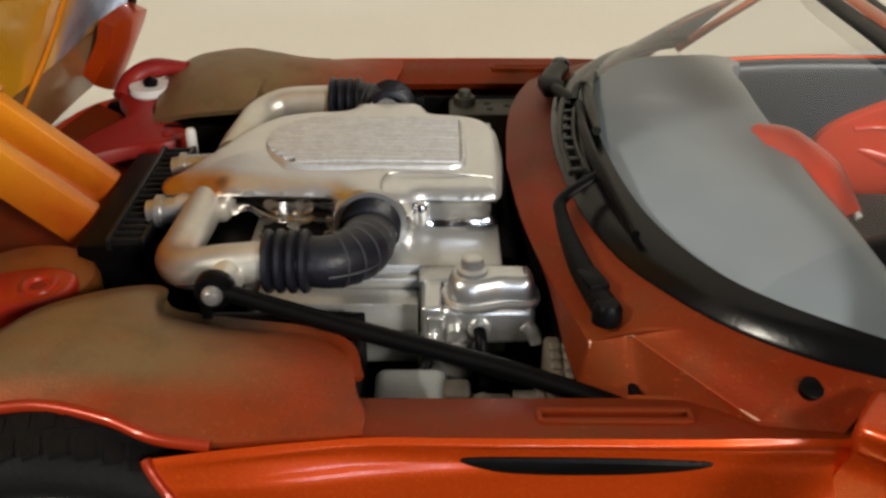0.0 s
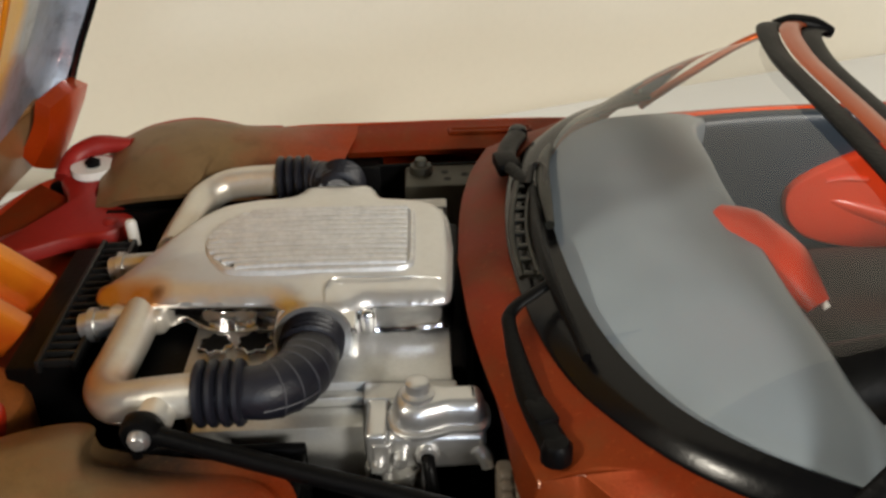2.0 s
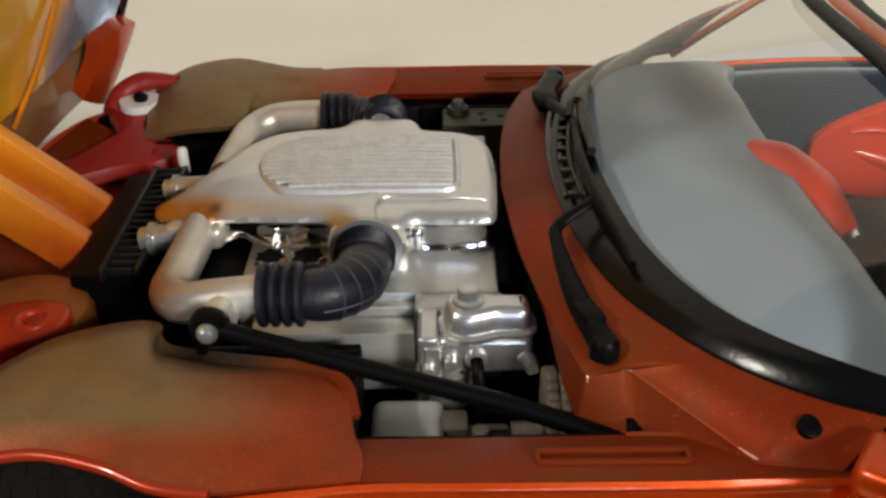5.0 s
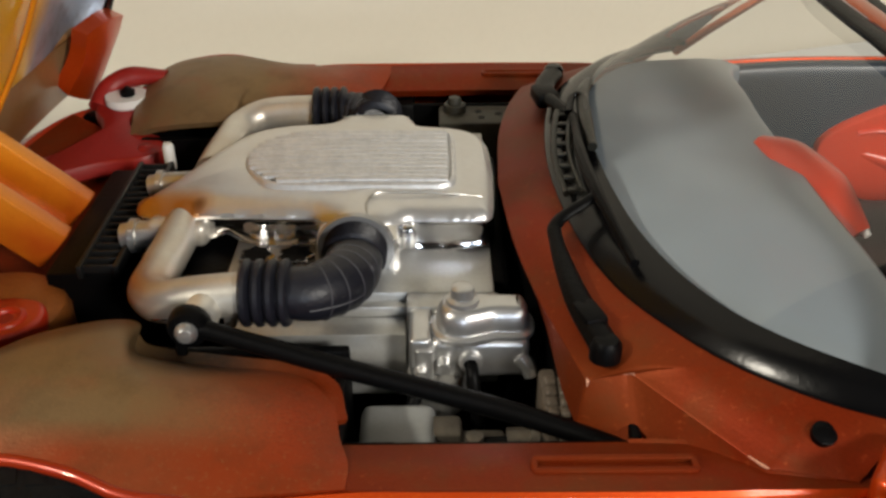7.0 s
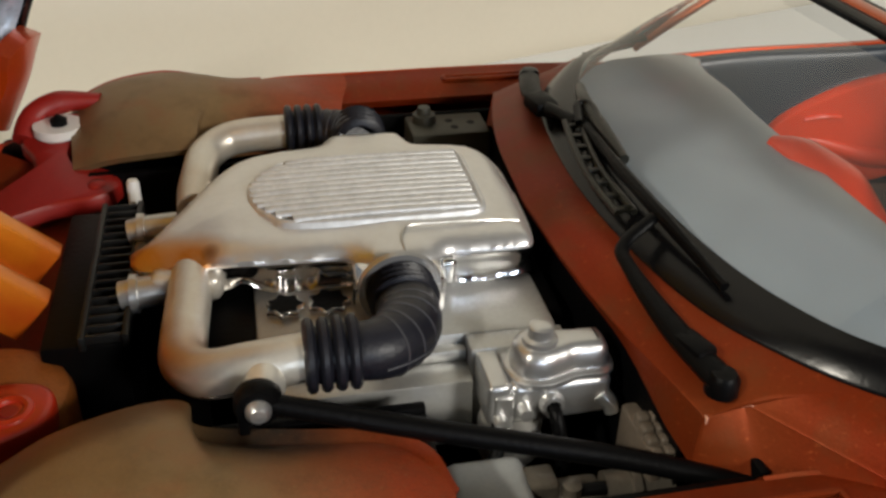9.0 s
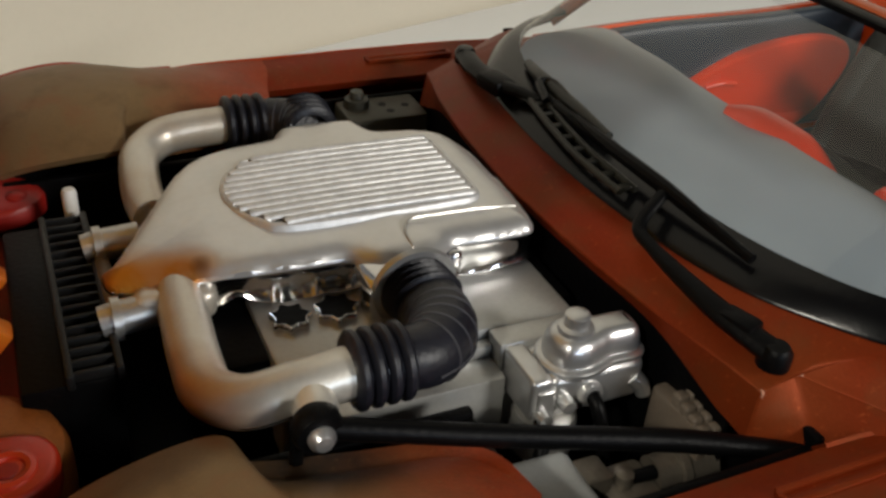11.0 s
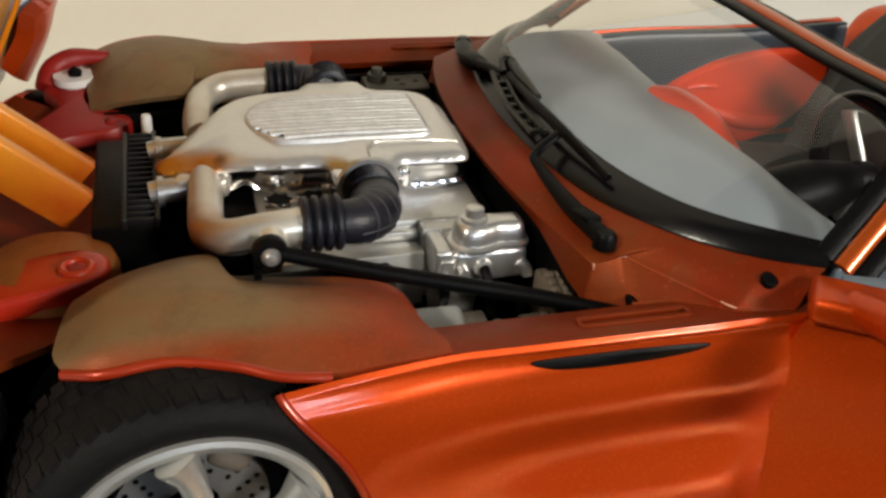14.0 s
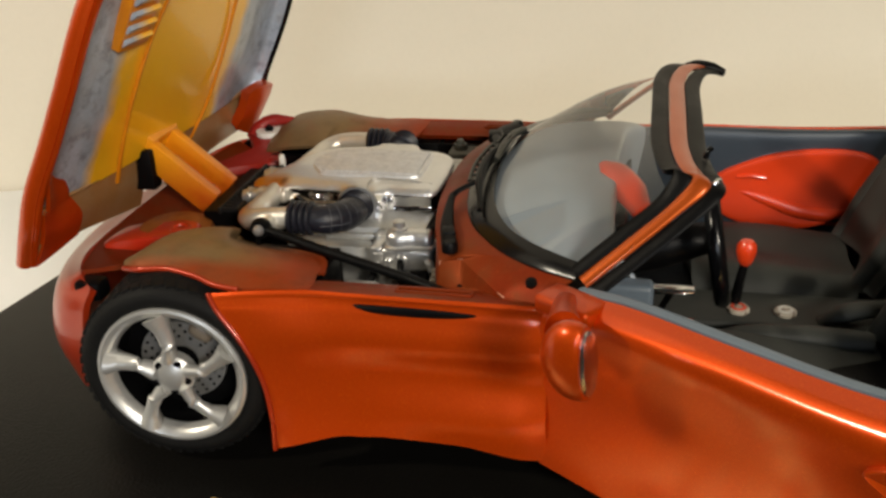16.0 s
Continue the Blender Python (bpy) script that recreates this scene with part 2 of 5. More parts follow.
GRIT = material("grained_black_edge", (0.008, 0.008, 0.008), 0.2, 0.0, 0.0, 0.4, 0.0009, 0.9, 0.2, 0.02)
BRASS = material("brushed_gold_foil", (0.80, 0.57, 0.21), 0.36, 0.72, 0.0, 0.2, 0.0040, 0.22, 0.35, 0.006, tint=(0.80, 0.42, 0.12))
INK_RED = material("red_print", (0.5, 0.02, 0.02), 0.4)
INK_BLACK = material("black_print", (0.01, 0.01, 0.01), 0.4)
# unseen walls and ceiling: the room's dimness is put into their dark colour
DIM = material("dim_room_wall", (0.046, 0.046, 0.047), 0.9, blotch=0.1, blotch_size=0.3)
WALL = material("beige_wall_paint", (0.68, 0.635, 0.53), 0.85, 0.0, 0.0, 0.03, 0.002, 0.015, 0.05, 0.15)
TABLE = material("white_table", (0.86, 0.88, 0.90), 0.35, 0.0, 0.0, 0.03, 0.002, 0.02, 0.04, 0.1)
CEIL = material("dim_room_ceiling", (0.10, 0.10, 0.10), 0.9, blotch=0.05, blotch_size=0.2)
FLOOR = material("dark_wood_floor", (0.035, 0.022, 0.014), 0.5, grain=0.4, grain_size=0.01, blotch=0.3, blotch_size=0.08)

_nt = LINER.node_tree
_p = _nt.nodes["Principled BSDF"]
_tc = _nt.nodes.new("ShaderNodeTexCoord")
_sep = _nt.nodes.new("ShaderNodeSeparateXYZ")
_nt.links.new(_tc.outputs["Object"], _sep.inputs[0])
_abs = _nt.nodes.new("ShaderNodeMath")
_abs.operation = "ABSOLUTE"
_nt.links.new(_sep.outputs[1], _abs.inputs[0])
_wob = _nt.nodes.new("ShaderNodeTexNoise")
_wob.inputs["Scale"].default_value, _wob.inputs["Detail"].default_value = 90.0, 4
_nt.links.new(_tc.outputs["Object"], _wob.inputs["Vector"])
_add = _nt.nodes.new("ShaderNodeMath")
_add.operation = "MULTIPLY_ADD"
_add.inputs[1].default_value = 0.007
_nt.links.new(_wob.outputs["Fac"], _add.inputs[0])
_nt.links.new(_abs.outputs[0], _add.inputs[2])
_gold = _nt.nodes.new("ShaderNodeMapRange")
_gold.inputs["From Min"].default_value, _gold.inputs["From Max"].default_value = 0.0315, 0.0275
_nt.links.new(_add.outputs[0], _gold.inputs["Value"])
_mix = _nt.nodes.new("ShaderNodeMix")
_mix.data_type = "RGBA"
_mix.inputs["B"].default_value = (0.98, 0.52, 0.014, 1)
_nt.links.new(_p.inputs["Base Color"].links[0].from_socket, _mix.inputs["A"])
_nt.links.new(_gold.outputs["Result"], _mix.inputs["Factor"])
_nt.links.new(_mix.outputs["Result"], _p.inputs["Base Color"])

GLASS = bpy.data.materials.new("clear_plastic_screen")
GLASS.use_nodes = True
_nt = GLASS.node_tree
_nt.nodes.remove(_nt.nodes["Principled BSDF"])
_tr = _nt.nodes.new("ShaderNodeBsdfTransparent")
_tr.inputs[0].default_value = (0.93, 0.94, 0.95, 1)
_gl = _nt.nodes.new("ShaderNodeBsdfGlossy")
_gl.inputs["Roughness"].default_value = 0.03
_fr = _nt.nodes.new("ShaderNodeFresnel")
_fr.inputs["IOR"].default_value = 1.6
_mx = _nt.nodes.new("ShaderNodeMixShader")
_nt.links.new(_fr.outputs[0], _mx.inputs[0])
_nt.links.new(_tr.outputs[0], _mx.inputs[1])
_nt.links.new(_gl.outputs[0], _mx.inputs[2])
_nt.links.new(_mx.outputs[0], _nt.nodes["Material Output"].inputs[0])


# ---- mesh helpers: all shapes are written in millimetres ----
MM = 0.001


def part(name, bm, mat, parent=None, label="", angle=40.0):
    """One mesh object from a bmesh in millimetres, under its thing or part."""
    bmesh.ops.recalc_face_normals(bm, faces=bm.faces)
    bm.transform(Matrix.Scale(MM, 4))
    me = bpy.data.meshes.new(name)
    bm.to_mesh(me)
    bm.free()
    me.polygons.foreach_set("use_smooth", [True] * len(me.polygons))
    me.set_sharp_from_angle(angle=radians(angle))
    me.materials.append(mat)
    ob = new(name, me)
    if parent is not None:
        ob.parent = parent
    return tagged(ob, label)


def thing(name, label, category, group="", kind=""):
    return tagged(new(name), label, category, group, kind)


def cat(p, n):
    """n points evenly along a smooth curve through the points p."""
    p = [Vector(q) for q in p]
    if len(p) == 2:
        return [p[0].lerp(p[1], i / (n - 1)) for i in range(n)]
    out = []
    for i in range(n):
        s = i / (n - 1) * (len(p) - 1)
        k = min(int(s), len(p) - 2)
        t = s - k
        a, b, c, d = p[max(k - 1, 0)], p[k], p[k + 1], p[min(k + 2, len(p) - 1)]
        if k == 0:
            a = 2 * b - c
        if k == len(p) - 2:
            d = 2 * c - b
        out.append(0.5 * (2 * b + (c - a) * t + (2 * a - 5 * b + 4 * c - d) * t * t + (3 * b - a - 3 * c + d) * t ** 3))
    return out


def patch(rows, nu=30, nv=16, thick=1.0, flip=False, mirror=False):
    """A smooth sheet through a net of points, with thickness to its inner side."""
    rows = [cat(r, nu) for r in rows]
    cols = [cat([r[i] for r in rows], nv) for i in range(nu)]
    bm = bmesh.new()
    sgn = -1 if mirror else 1
    g = [[bm.verts.new((q.x, q.y * sgn, q.z)) for q in c] for c in cols]
    for i in range(nu - 1):
        for j in range(nv - 1):
            bm.faces.new((g[i][j], g[i + 1][j], g[i + 1][j + 1], g[i][j + 1]))
    if not thick:
        return bm
    bm.normal_update()
    k = -thick if (flip != mirror) else thick
    h = [[bm.verts.new(v.co - v.normal * k) for v in c] for c in g]
    for i in range(nu - 1):
        for j in range(nv - 1):
            bm.faces.new((h[i][j + 1], h[i + 1][j + 1], h[i + 1][j], h[i][j]))
    for i in range(nu - 1):
        for j in (0, nv - 1):
            bm.faces.new((g[i][j], g[i + 1][j], h[i + 1][j], h[i][j]))
    for j in range(nv - 1):
        for i in (0, nu - 1):
            bm.faces.new((g[i][j], g[i][j + 1], h[i][j + 1], h[i][j]))
    return bm


def box(x0, x1, y0, y1, z0, z1, bevel=0.0, seg=2):
    bm = bmesh.new()
    bmesh.ops.create_cube(bm, size=1)
    bm.transform(Matrix.Translation(((x0 + x1) / 2, (y0 + y1) / 2, (z0 + z1) / 2)) @ Matrix.Diagonal((x1 - x0, y1 - y0, z1 - z0, 1)))
    if bevel:
        bmesh.ops.bevel(bm, geom=list(bm.edges), offset=bevel, segments=seg, profile=0.5, affect="EDGES")
    return bm


def tube(points, radius, n=14, m=40, caps=True, squash=1.0):
    """A pipe along a smooth curve; radius a number or a list along the way."""
    pts = cat(points, m)
    rad = radius if isinstance(radius, (list, tuple)) else [radius, radius]
    bm = bmesh.new()
    rings, up = [], Vector((0, 0, 1))
    for i, q in enumerate(pts):
        d = (pts[min(i + 1, m - 1)] - pts[max(i - 1, 0)]).normalized()
        a = d.cross(up)
        a = a.normalized() if a.length > 1e-4 else Vector((1, 0, 0))
        b = a.cross(d)
        s = i / (m - 1) * (len(rad) - 1)
        k = min(int(s), len(rad) - 2)
        r = rad[k] + (rad[k + 1] - rad[k]) * (s - k)
        rings.append([bm.verts.new(q + r * (a * math.cos(w) + b * squash * math.sin(w))) for w in (2 * math.pi * j / n for j in range(n))])
    for r0, r1 in zip(rings, rings[1:]):
        for j in range(n):
            bm.faces.new((r0[j], r0[(j + 1) % n], r1[(j + 1) % n], r1[j]))
    if caps:
        bm.faces.new(rings[0])
        bm.faces.new(rings[-1])
    return bm


def lathe(profile, axis="y", n=64, at=(0, 0, 0), closed=True):
    """Turn a profile of (radius, along) about an axis through the point at."""
    bm = bmesh.new()
    rings = []
    for r, h in profile:
        ring = []
        for j in range(n):
            c, s = r * math.cos(2 * math.pi * j / n), r * math.sin(2 * math.pi * j / n)
            v = {"y": (c, h, s), "z": (c, s, h), "x": (h, c, s)}[axis]
            ring.append(bm.verts.new(Vector(v) + Vector(at)))
        rings.append(ring)
    pairs = list(zip(rings, rings[1:])) + ([(rings[-1], rings[0])] if closed else [])
    for r0, r1 in pairs:
        for j in range(n):
            bm.faces.new((r0[j], r0[(j + 1) % n], r1[(j + 1) % n], r1[j]))
    if not closed:
        bm.faces.new(rings[0])
        bm.faces.new(rings[-1])
    return bm


def slab(outline, levels, crown=None):
    """A solid over an outline: levels of (height, inset), closed above and below; crown lifts its middle."""
    bm = bmesh.new()
    n = len(outline)
    pts = [Vector((*p, 0)) for p in outline]
    area = sum(pts[i].x * pts[(i + 1) % n].y - pts[(i + 1) % n].x * pts[i].y for i in range(n))
    nor = []
    for i in range(n):
        d = (pts[(i + 1) % n] - pts[i - 1]).normalized()
        nor.append(Vector((d.y, -d.x, 0)) * (1 if area > 0 else -1))
    rings = []
    for z, inset in levels:
        rings.append([bm.verts.new(p - q * inset + Vector((0, 0, z))) for p, q in zip(pts, nor)])
    for r0, r1 in zip(rings, rings[1:]):
        for j in range(n):
            bm.faces.new((r0[j], r0[(j + 1) % n], r1[(j + 1) % n], r1[j]))
    bm.faces.new(rings[0])
    if crown is None:
        bm.faces.new(rings[-1])
        return bm
    cx, cy, rise = crown
    top = rings[-1]
    c = Vector((cx, cy, top[0].co.z))
    last = top
    for f in (0.8, 0.6, 0.4, 0.2):
        ring = [bm.verts.new(c + (v.co - c) * f + Vector((0, 0, rise * (1 - f * f)))) for v in top]
        for j in range(n):
            bm.faces.new((last[j], last[(j + 1) % n], ring[(j + 1) % n], ring[j]))
        last = ring
    tip = bm.verts.new(c + Vector((0, 0, rise)))
    for j in range(n):
        bm.faces.new((last[j], last[(j + 1) % n], tip))
    return bm


def closed_curve(p, n):
    """n points round a smooth closed outline through the points p."""
    k = len(p)
    out = []
    for i in range(n):
        s = i / n * k
        j = int(s)
        t = s - j
        a, b, c, d = (Vector(p[(j + q) % k]) for q in (-1, 0, 1, 2))
        out.append(tuple(0.5 * (2 * b + (c - a) * t + (2 * a - 5 * b + 4 * c - d) * t * t + (3 * b - a - 3 * c + d) * t ** 3)))
    return out


def join(*bms):
    """Several shapes of one piece in one mesh."""
    out = bmesh.new()
    for b in bms:
        me = bpy.data.meshes.new("tmp")
        b.to_mesh(me)
        b.free()
        out.from_mesh(me)
        bpy.data.meshes.remove(me)
    return out


def moved(bm, m):
    bm.transform(m)
    return bm


def rot(x, y, z, rx=0, ry=0, rz=0):
    """A turn in degrees and a shift in millimetres, for shapes not yet scaled."""
    return Matrix.LocRotScale((x, y, z), Euler([radians(a) for a in (rx, ry, rz)]), None)


# ---- the room: back wall, table, far walls, ceiling ----
WALL_TURN = 17.3
ROOM = Matrix.Translation((-70, 144, 0)) @ Matrix.Rotation(radians(WALL_TURN), 4, "Z")


def room_box(name, x0, x1, y0, y1, z0, z1, mat, label):
    return tagged(part(name, moved(box(x0, x1, y0, y1, z0, z1), ROOM), mat), label, "room", kind="structure")


room_box("wall_back", -1500, 1500, 0, 60, -750, 1250, WALL, "plain beige painted wall behind the table")
# out-of-view walls and ceiling, added dark so that reflections stay dim
room_box("wall_front", -1500, 1500, -2260, -2200, -750, 1250, DIM, "unseen wall far behind the viewer, coloured dark grey for a dim room")
room_box("wall_left", -1560, -1500, -2260, 60, -750, 1250, DIM, "unseen side wall, coloured dark grey for a dim room")
room_box("wall_right", 1500, 1560, -2260, 60, -750, 1250, DIM, "unseen side wall, coloured dark grey for a dim room")
room_box("ceiling", -1560, 1560, -2260, 60, 1250, 1290, CEIL, "unseen ceiling, coloured dark for a dim room")
room_box("floor", -1560, 1560, -2260, 60, -790, -750, FLOOR, "dark wooden floor below the table")
TABLE_Z = -18.0
table = tagged(new("table"), "white table standing against the beige wall", "table", kind="structure")
part("tabletop", moved(box(-500, 700, -236, -1, TABLE_Z - 25, TABLE_Z, 2.0), ROOM), TABLE, table)
for lx, ly in ((-460, -212), (660, -212), (-460, -40), (660, -40)):
    part("leg", moved(box(lx - 20, lx + 20, ly - 20, ly + 20, -750, TABLE_Z - 25.5, 1.5), ROOM), TABLE, table)

# ---- display base with its gold plate ----
base = thing("display_base", "black plastic display base with textured edges, standing on the white table", "display base")
BX0, BX1, BY = -79.8, 235.0, 80.4
base.matrix_basis = pose(0, 0, -0.0028, 0, 0, -8)
part("plinth", box(BX0, BX1, -BY, BY, TABLE_Z + 2.8, -0.02, 1.2, 3), BASE, base)
part("edge_strip", moved(box(BX0 + 2, BX1 - 2, -2.2, 2.2, -0.9, 0.9, 0.5), rot(0, -BY - 1.6, -1.6, 25)), GRIT, base, "coarse-grained black front edge")
plate = part("nameplate", box(15.8, 159, -74.8, -60.2, 0.0, 0.35, 0.1), BRASS, base, "gold metallic nameplate with red and black print")
bar = lambda x0, x1, y0, y1, mat: part("print_bar", box(x0, x1, y0, y1, 0.36, 0.42), mat, plate)
for k, (x0, x1, h) in enumerate(((15.5, 19.6, 5.0), (20.6, 23.2, 3.4), (24.0, 26.8, 3.4), (27.6, 28.8, 4.6), (33.2, 34.6, 4.4), (35.4, 38.8, 3.4))):
    part("print_bar", moved(box(x0, x1, 0, h, 0.36, 0.44), rot(9.4, -70.4, 0)), INK_RED, plate)
part("print_swash", tube([(33.4, -72.0, 0.35), (38.4, -71.8, 0.35), (40.6, -69.3, 0.35), (41.9, -66.4, 0.35), (46.9, -65.0, 0.35)], [0.3, 0.7, 0.9, 0.7, 0.2], 8, 24, squash=0.15), INK_BLACK, plate)
for x0, x1 in ((62, 66), (67.5, 70), (71.5, 74.5), (76, 79), (80.5, 83.5), (90, 95), (96.5, 100), (102, 105.5), (107, 110), (112, 115)):
    part("print_bar", box(x0 + 6, x1 + 6, -72.3, -67.8, 0.36, 0.44), INK_BLACK, plate)

# ---- the model car; nose towards -x, driver's side towards -y ----
car = thing("model_car", "copper-orange die-cast roadster with raised bonnet and open door on black base", "model car")


def both(name, make, mat, label="", angle=40.0):
    """The same panel for both sides of the car."""
    return [part(name, make(mirror), mat, car, label, angle) for mirror in (False, True)]


# fender tops over the front wheels
FENDER = [
    [(-13, -28, 33.5), (-8, -26.5, 35.3), (-1, -25.5, 36.4), (3.2, -26.0, 36.4), (4.0, -29.6, 35.2), (12, -31.5, 35), (20, -33, 35), (24, -37, 34.7)],
    [(-13.5, -33, 35), (-8, -32, 37.8), (-1, -31, 38.8), (3.4, -31.2, 38.4), (5, -33, 37.5), (12, -35, 37.0), (19, -37, 36.4), (24.5, -40, 35)],
    [(-14, -38, 35.5), (-8, -38, 38.8), (-1, -38, 40), (4, -38.6, 39.6), (8, -39.5, 38.9), (13, -40.5, 38.1), (19, -41, 37.0), (25, -42.5, 35.2)],
    [(-14.0, -42.0, 36.0), (-9, -43.8, 38.2), (-2, -43.0, 39), (4, -44.2, 38.5), (8, -45.6, 37.8), (13, -46.5, 37.2), (19, -46.5, 36.8), (26, -46.3, 36.0)],
    [(-13.0, -44.4, 35.8), (-9, -46.4, 36.8), (-3, -46.3, 37.3), (3.2, -47.8, 37.1), (8, -49.8, 36.6), (13, -50.4, 36.2), (19, -50, 36.3), (26, -49.5, 36.4)],
]
FENDER_FAR = FENDER[:3] + [
    [(-14.8, -45, 35.4), (-9, -46, 38.4), (-1, -46, 39.4), (4, -46.5, 38.8), (8, -46.7, 38), (13, -46.7, 37.4), (19, -46.5, 36.8), (26, -46.3, 36.0)],
    [(-15, -49.5, 34.6), (-9, -51, 36.8), (-2, -51.6, 37.6), (3.5, -51.4, 36.8), (7, -51.2, 36), (13, -50.6, 36.0), (19, -50, 36.3), (26, -49.5, 36.4)],
]
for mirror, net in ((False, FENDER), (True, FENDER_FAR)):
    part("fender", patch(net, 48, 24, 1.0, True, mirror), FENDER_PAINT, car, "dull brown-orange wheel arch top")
SHELF = [
    [(2.6, -25.2, 34.6), (4.6, -27.2, 34.4), (12, -28.6, 34.2), (19, -30.0, 34.2), (23.6, -32.6, 34.0), (25.2, -38, 33.8)],
    [(2.4, -27.2, 35.2), (4.4, -29.9, 34.9), (12, -31.8, 34.7), (19, -33.2, 34.6), (23.0, -36.0, 34.5), (24.2, -39, 34.4)],
]
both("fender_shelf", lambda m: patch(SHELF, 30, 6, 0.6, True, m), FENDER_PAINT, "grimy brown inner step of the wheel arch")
for mirror, net in ((1, FENDER), (-1, FENDER_FAR)):
    part("fender_lip", tube([(x, y * mirror, z - 0.35) for x, y, z in net[-1][:6]], 0.6, 10, 50), LIP_PAINT, car, "glossy red-orange rolled edge of the wheel arch")
STRIP = [
    [(24.6, -42.3, 34.5), (40, -42.4, 34.6), (55, -42.4, 34.6), (72, -43, 34.8)],
    [(24.8, -46, 35.8), (40, -46, 35.8), (55, -46, 35.7), (72, -46.3, 35.6)],
    [(24.8, -49.6, 36.3), (40, -50.0, 36.4), (55, -50.0, 36.3), (72, -49.5, 36.0)],
]
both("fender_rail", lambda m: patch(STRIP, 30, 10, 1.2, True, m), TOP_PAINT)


def slot(mirror):
    """Two thin ridges with a groove between them."""
    s = 1 if mirror else -1
    ridges = [box(41.5, 55.2, s * y - 0.28, s * y + 0.28, 35.7, 36.3, 0.14) for y in (45.9, 47.4)]
    ends = [box(x - 0.3, x + 0.3, s * 46.65 - 0.8, s * 46.65 + 0.8, 35.7, 36.25, 0.14) for x in (41.6, 55.1)]
    return join(*ridges, *ends)


both("slot_strip", slot, TOP_PAINT, "narrow raised slot on the rail")

SIDE = [
    [(7.3, -51.3, 35.1), (16, -50.9, 36.1), (26, -50.1, 36.5), (33, -50.1, 36.5), (40, -50.2, 36.5), (55, -50.2, 36.4), (60.5, -50.0, 36.3), (67.5, -49.8, 36.1), (71.5, -49.6, 36)],
    [(7.6, -51.7, 34.6), (16.4, -51.3, 35.5), (26, -50.5, 35.9), (33, -50.5, 35.9), (40, -50.6, 35.9), (55, -50.6, 35.8), (60.5, -50.4, 35.7), (67, -50.1, 35.5), (71, -49.7, 35.4)],
    [(8.0, -52.0, 34.0), (16.8, -51.4, 34.9), (26, -50.4, 35.3), (33, -50.3, 35.3), (40, -50.3, 35.3), (55, -50.3, 35.2), (60.5, -50.2, 35.1), (66.8, -50.0, 34.9), (70.8, -49.6, 34.8)],
    [(8.6, -52.4, 33.2), (17.2, -51.8, 33.9), (26.2, -50.7, 34.3), (33, -50.5, 34.3), (40, -50.45, 34.3), (54.6, -50.4, 34.2), (60.5, -50.3, 34.0), (66.3, -50.2, 33.8), (70.1, -49.8, 33.6)],
    [(9.8, -52.9, 31.7), (17.8, -52.5, 32.2), (26.7, -51.5, 32.5), (33, -51.2, 32.5), (40, -51.0, 32.5), (54.2, -50.9, 32.3), (60.2, -50.8, 32.1), (65.7, -50.8, 31.9), (69.5, -50.3, 31.7)],
    [(14, -53.7, 26), (20, -53.2, 27), (28, -52.4, 27.5), (33.4, -52.1, 27.6), (40, -51.9, 27.6), (54, -51.7, 27.5), (60, -51.6, 27.3), (65, -51.4, 27.1), (69.0, -50.6, 27)],
    [(16.8, -53.7, 18.5), (22, -52.6, 19.8), (29, -51.5, 20.5), (34, -51.0, 20.8), (40, -50.7, 21), (53, -50.5, 21), (59, -50.4, 20.8), (63.6, -50.3, 20.6), (68.6, -49.8, 20.5)],
    [(17.8, -54.2, 11), (23, -52.9, 12), (30, -52.0, 13), (35, -51.9, 13.3), (40, -52.0, 13.5), (53, -52.4, 13), (58.6, -52.4, 12.8), (63.4, -52.2, 12.6), (68.6, -51.0, 12.5)],
    [(17.5, -53.9, 3.8), (23, -53.8, 5.5), (30, -53, 7.5), (35, -52.7, 7.8), (40, -52.5, 8), (53, -52.2, 7.5), (58.6, -52.2, 6.6), (64, -52.0, 5.6), (69, -50.8, 5)],
]
sides = both("side_panel", lambda m: patch(SIDE, 60, 64, 1.0, True, m), PAINT, "glossy copper-orange flank between wheel and door")
for side, s in zip(sides, (-1, 1)):
    vent_pts = closed_curve([(34.6, 34.5), (42, 34.6), (51, 34.4), (56.4, 34.0), (53.6, 33.3), (46, 33.0), (38.0, 33.3)], 48)
    v = slab(vent_pts, [(46.0, 0), (50.6, 0.0), (50.7, 0.15)])
    for q in v.verts:
        q.co.z += max(0.0, 34.3 - q.co.y) * 0.3 - (q.co.x - 40) * 0.005
    v.transform(Matrix(((1, 0, 0, 0), (0, 0, s, 0), (0, 1, 0, 0), (0, 0, 0, 1))))
    part("vent", v, BLACK, side, "black slot-shaped side vent")
    part("arch_lip", tube([(r[0][0] + 0.2, s * -r[0][1], r[0][2]) for r in SIDE], 0.5, 10, 60), LIP_PAINT, side)

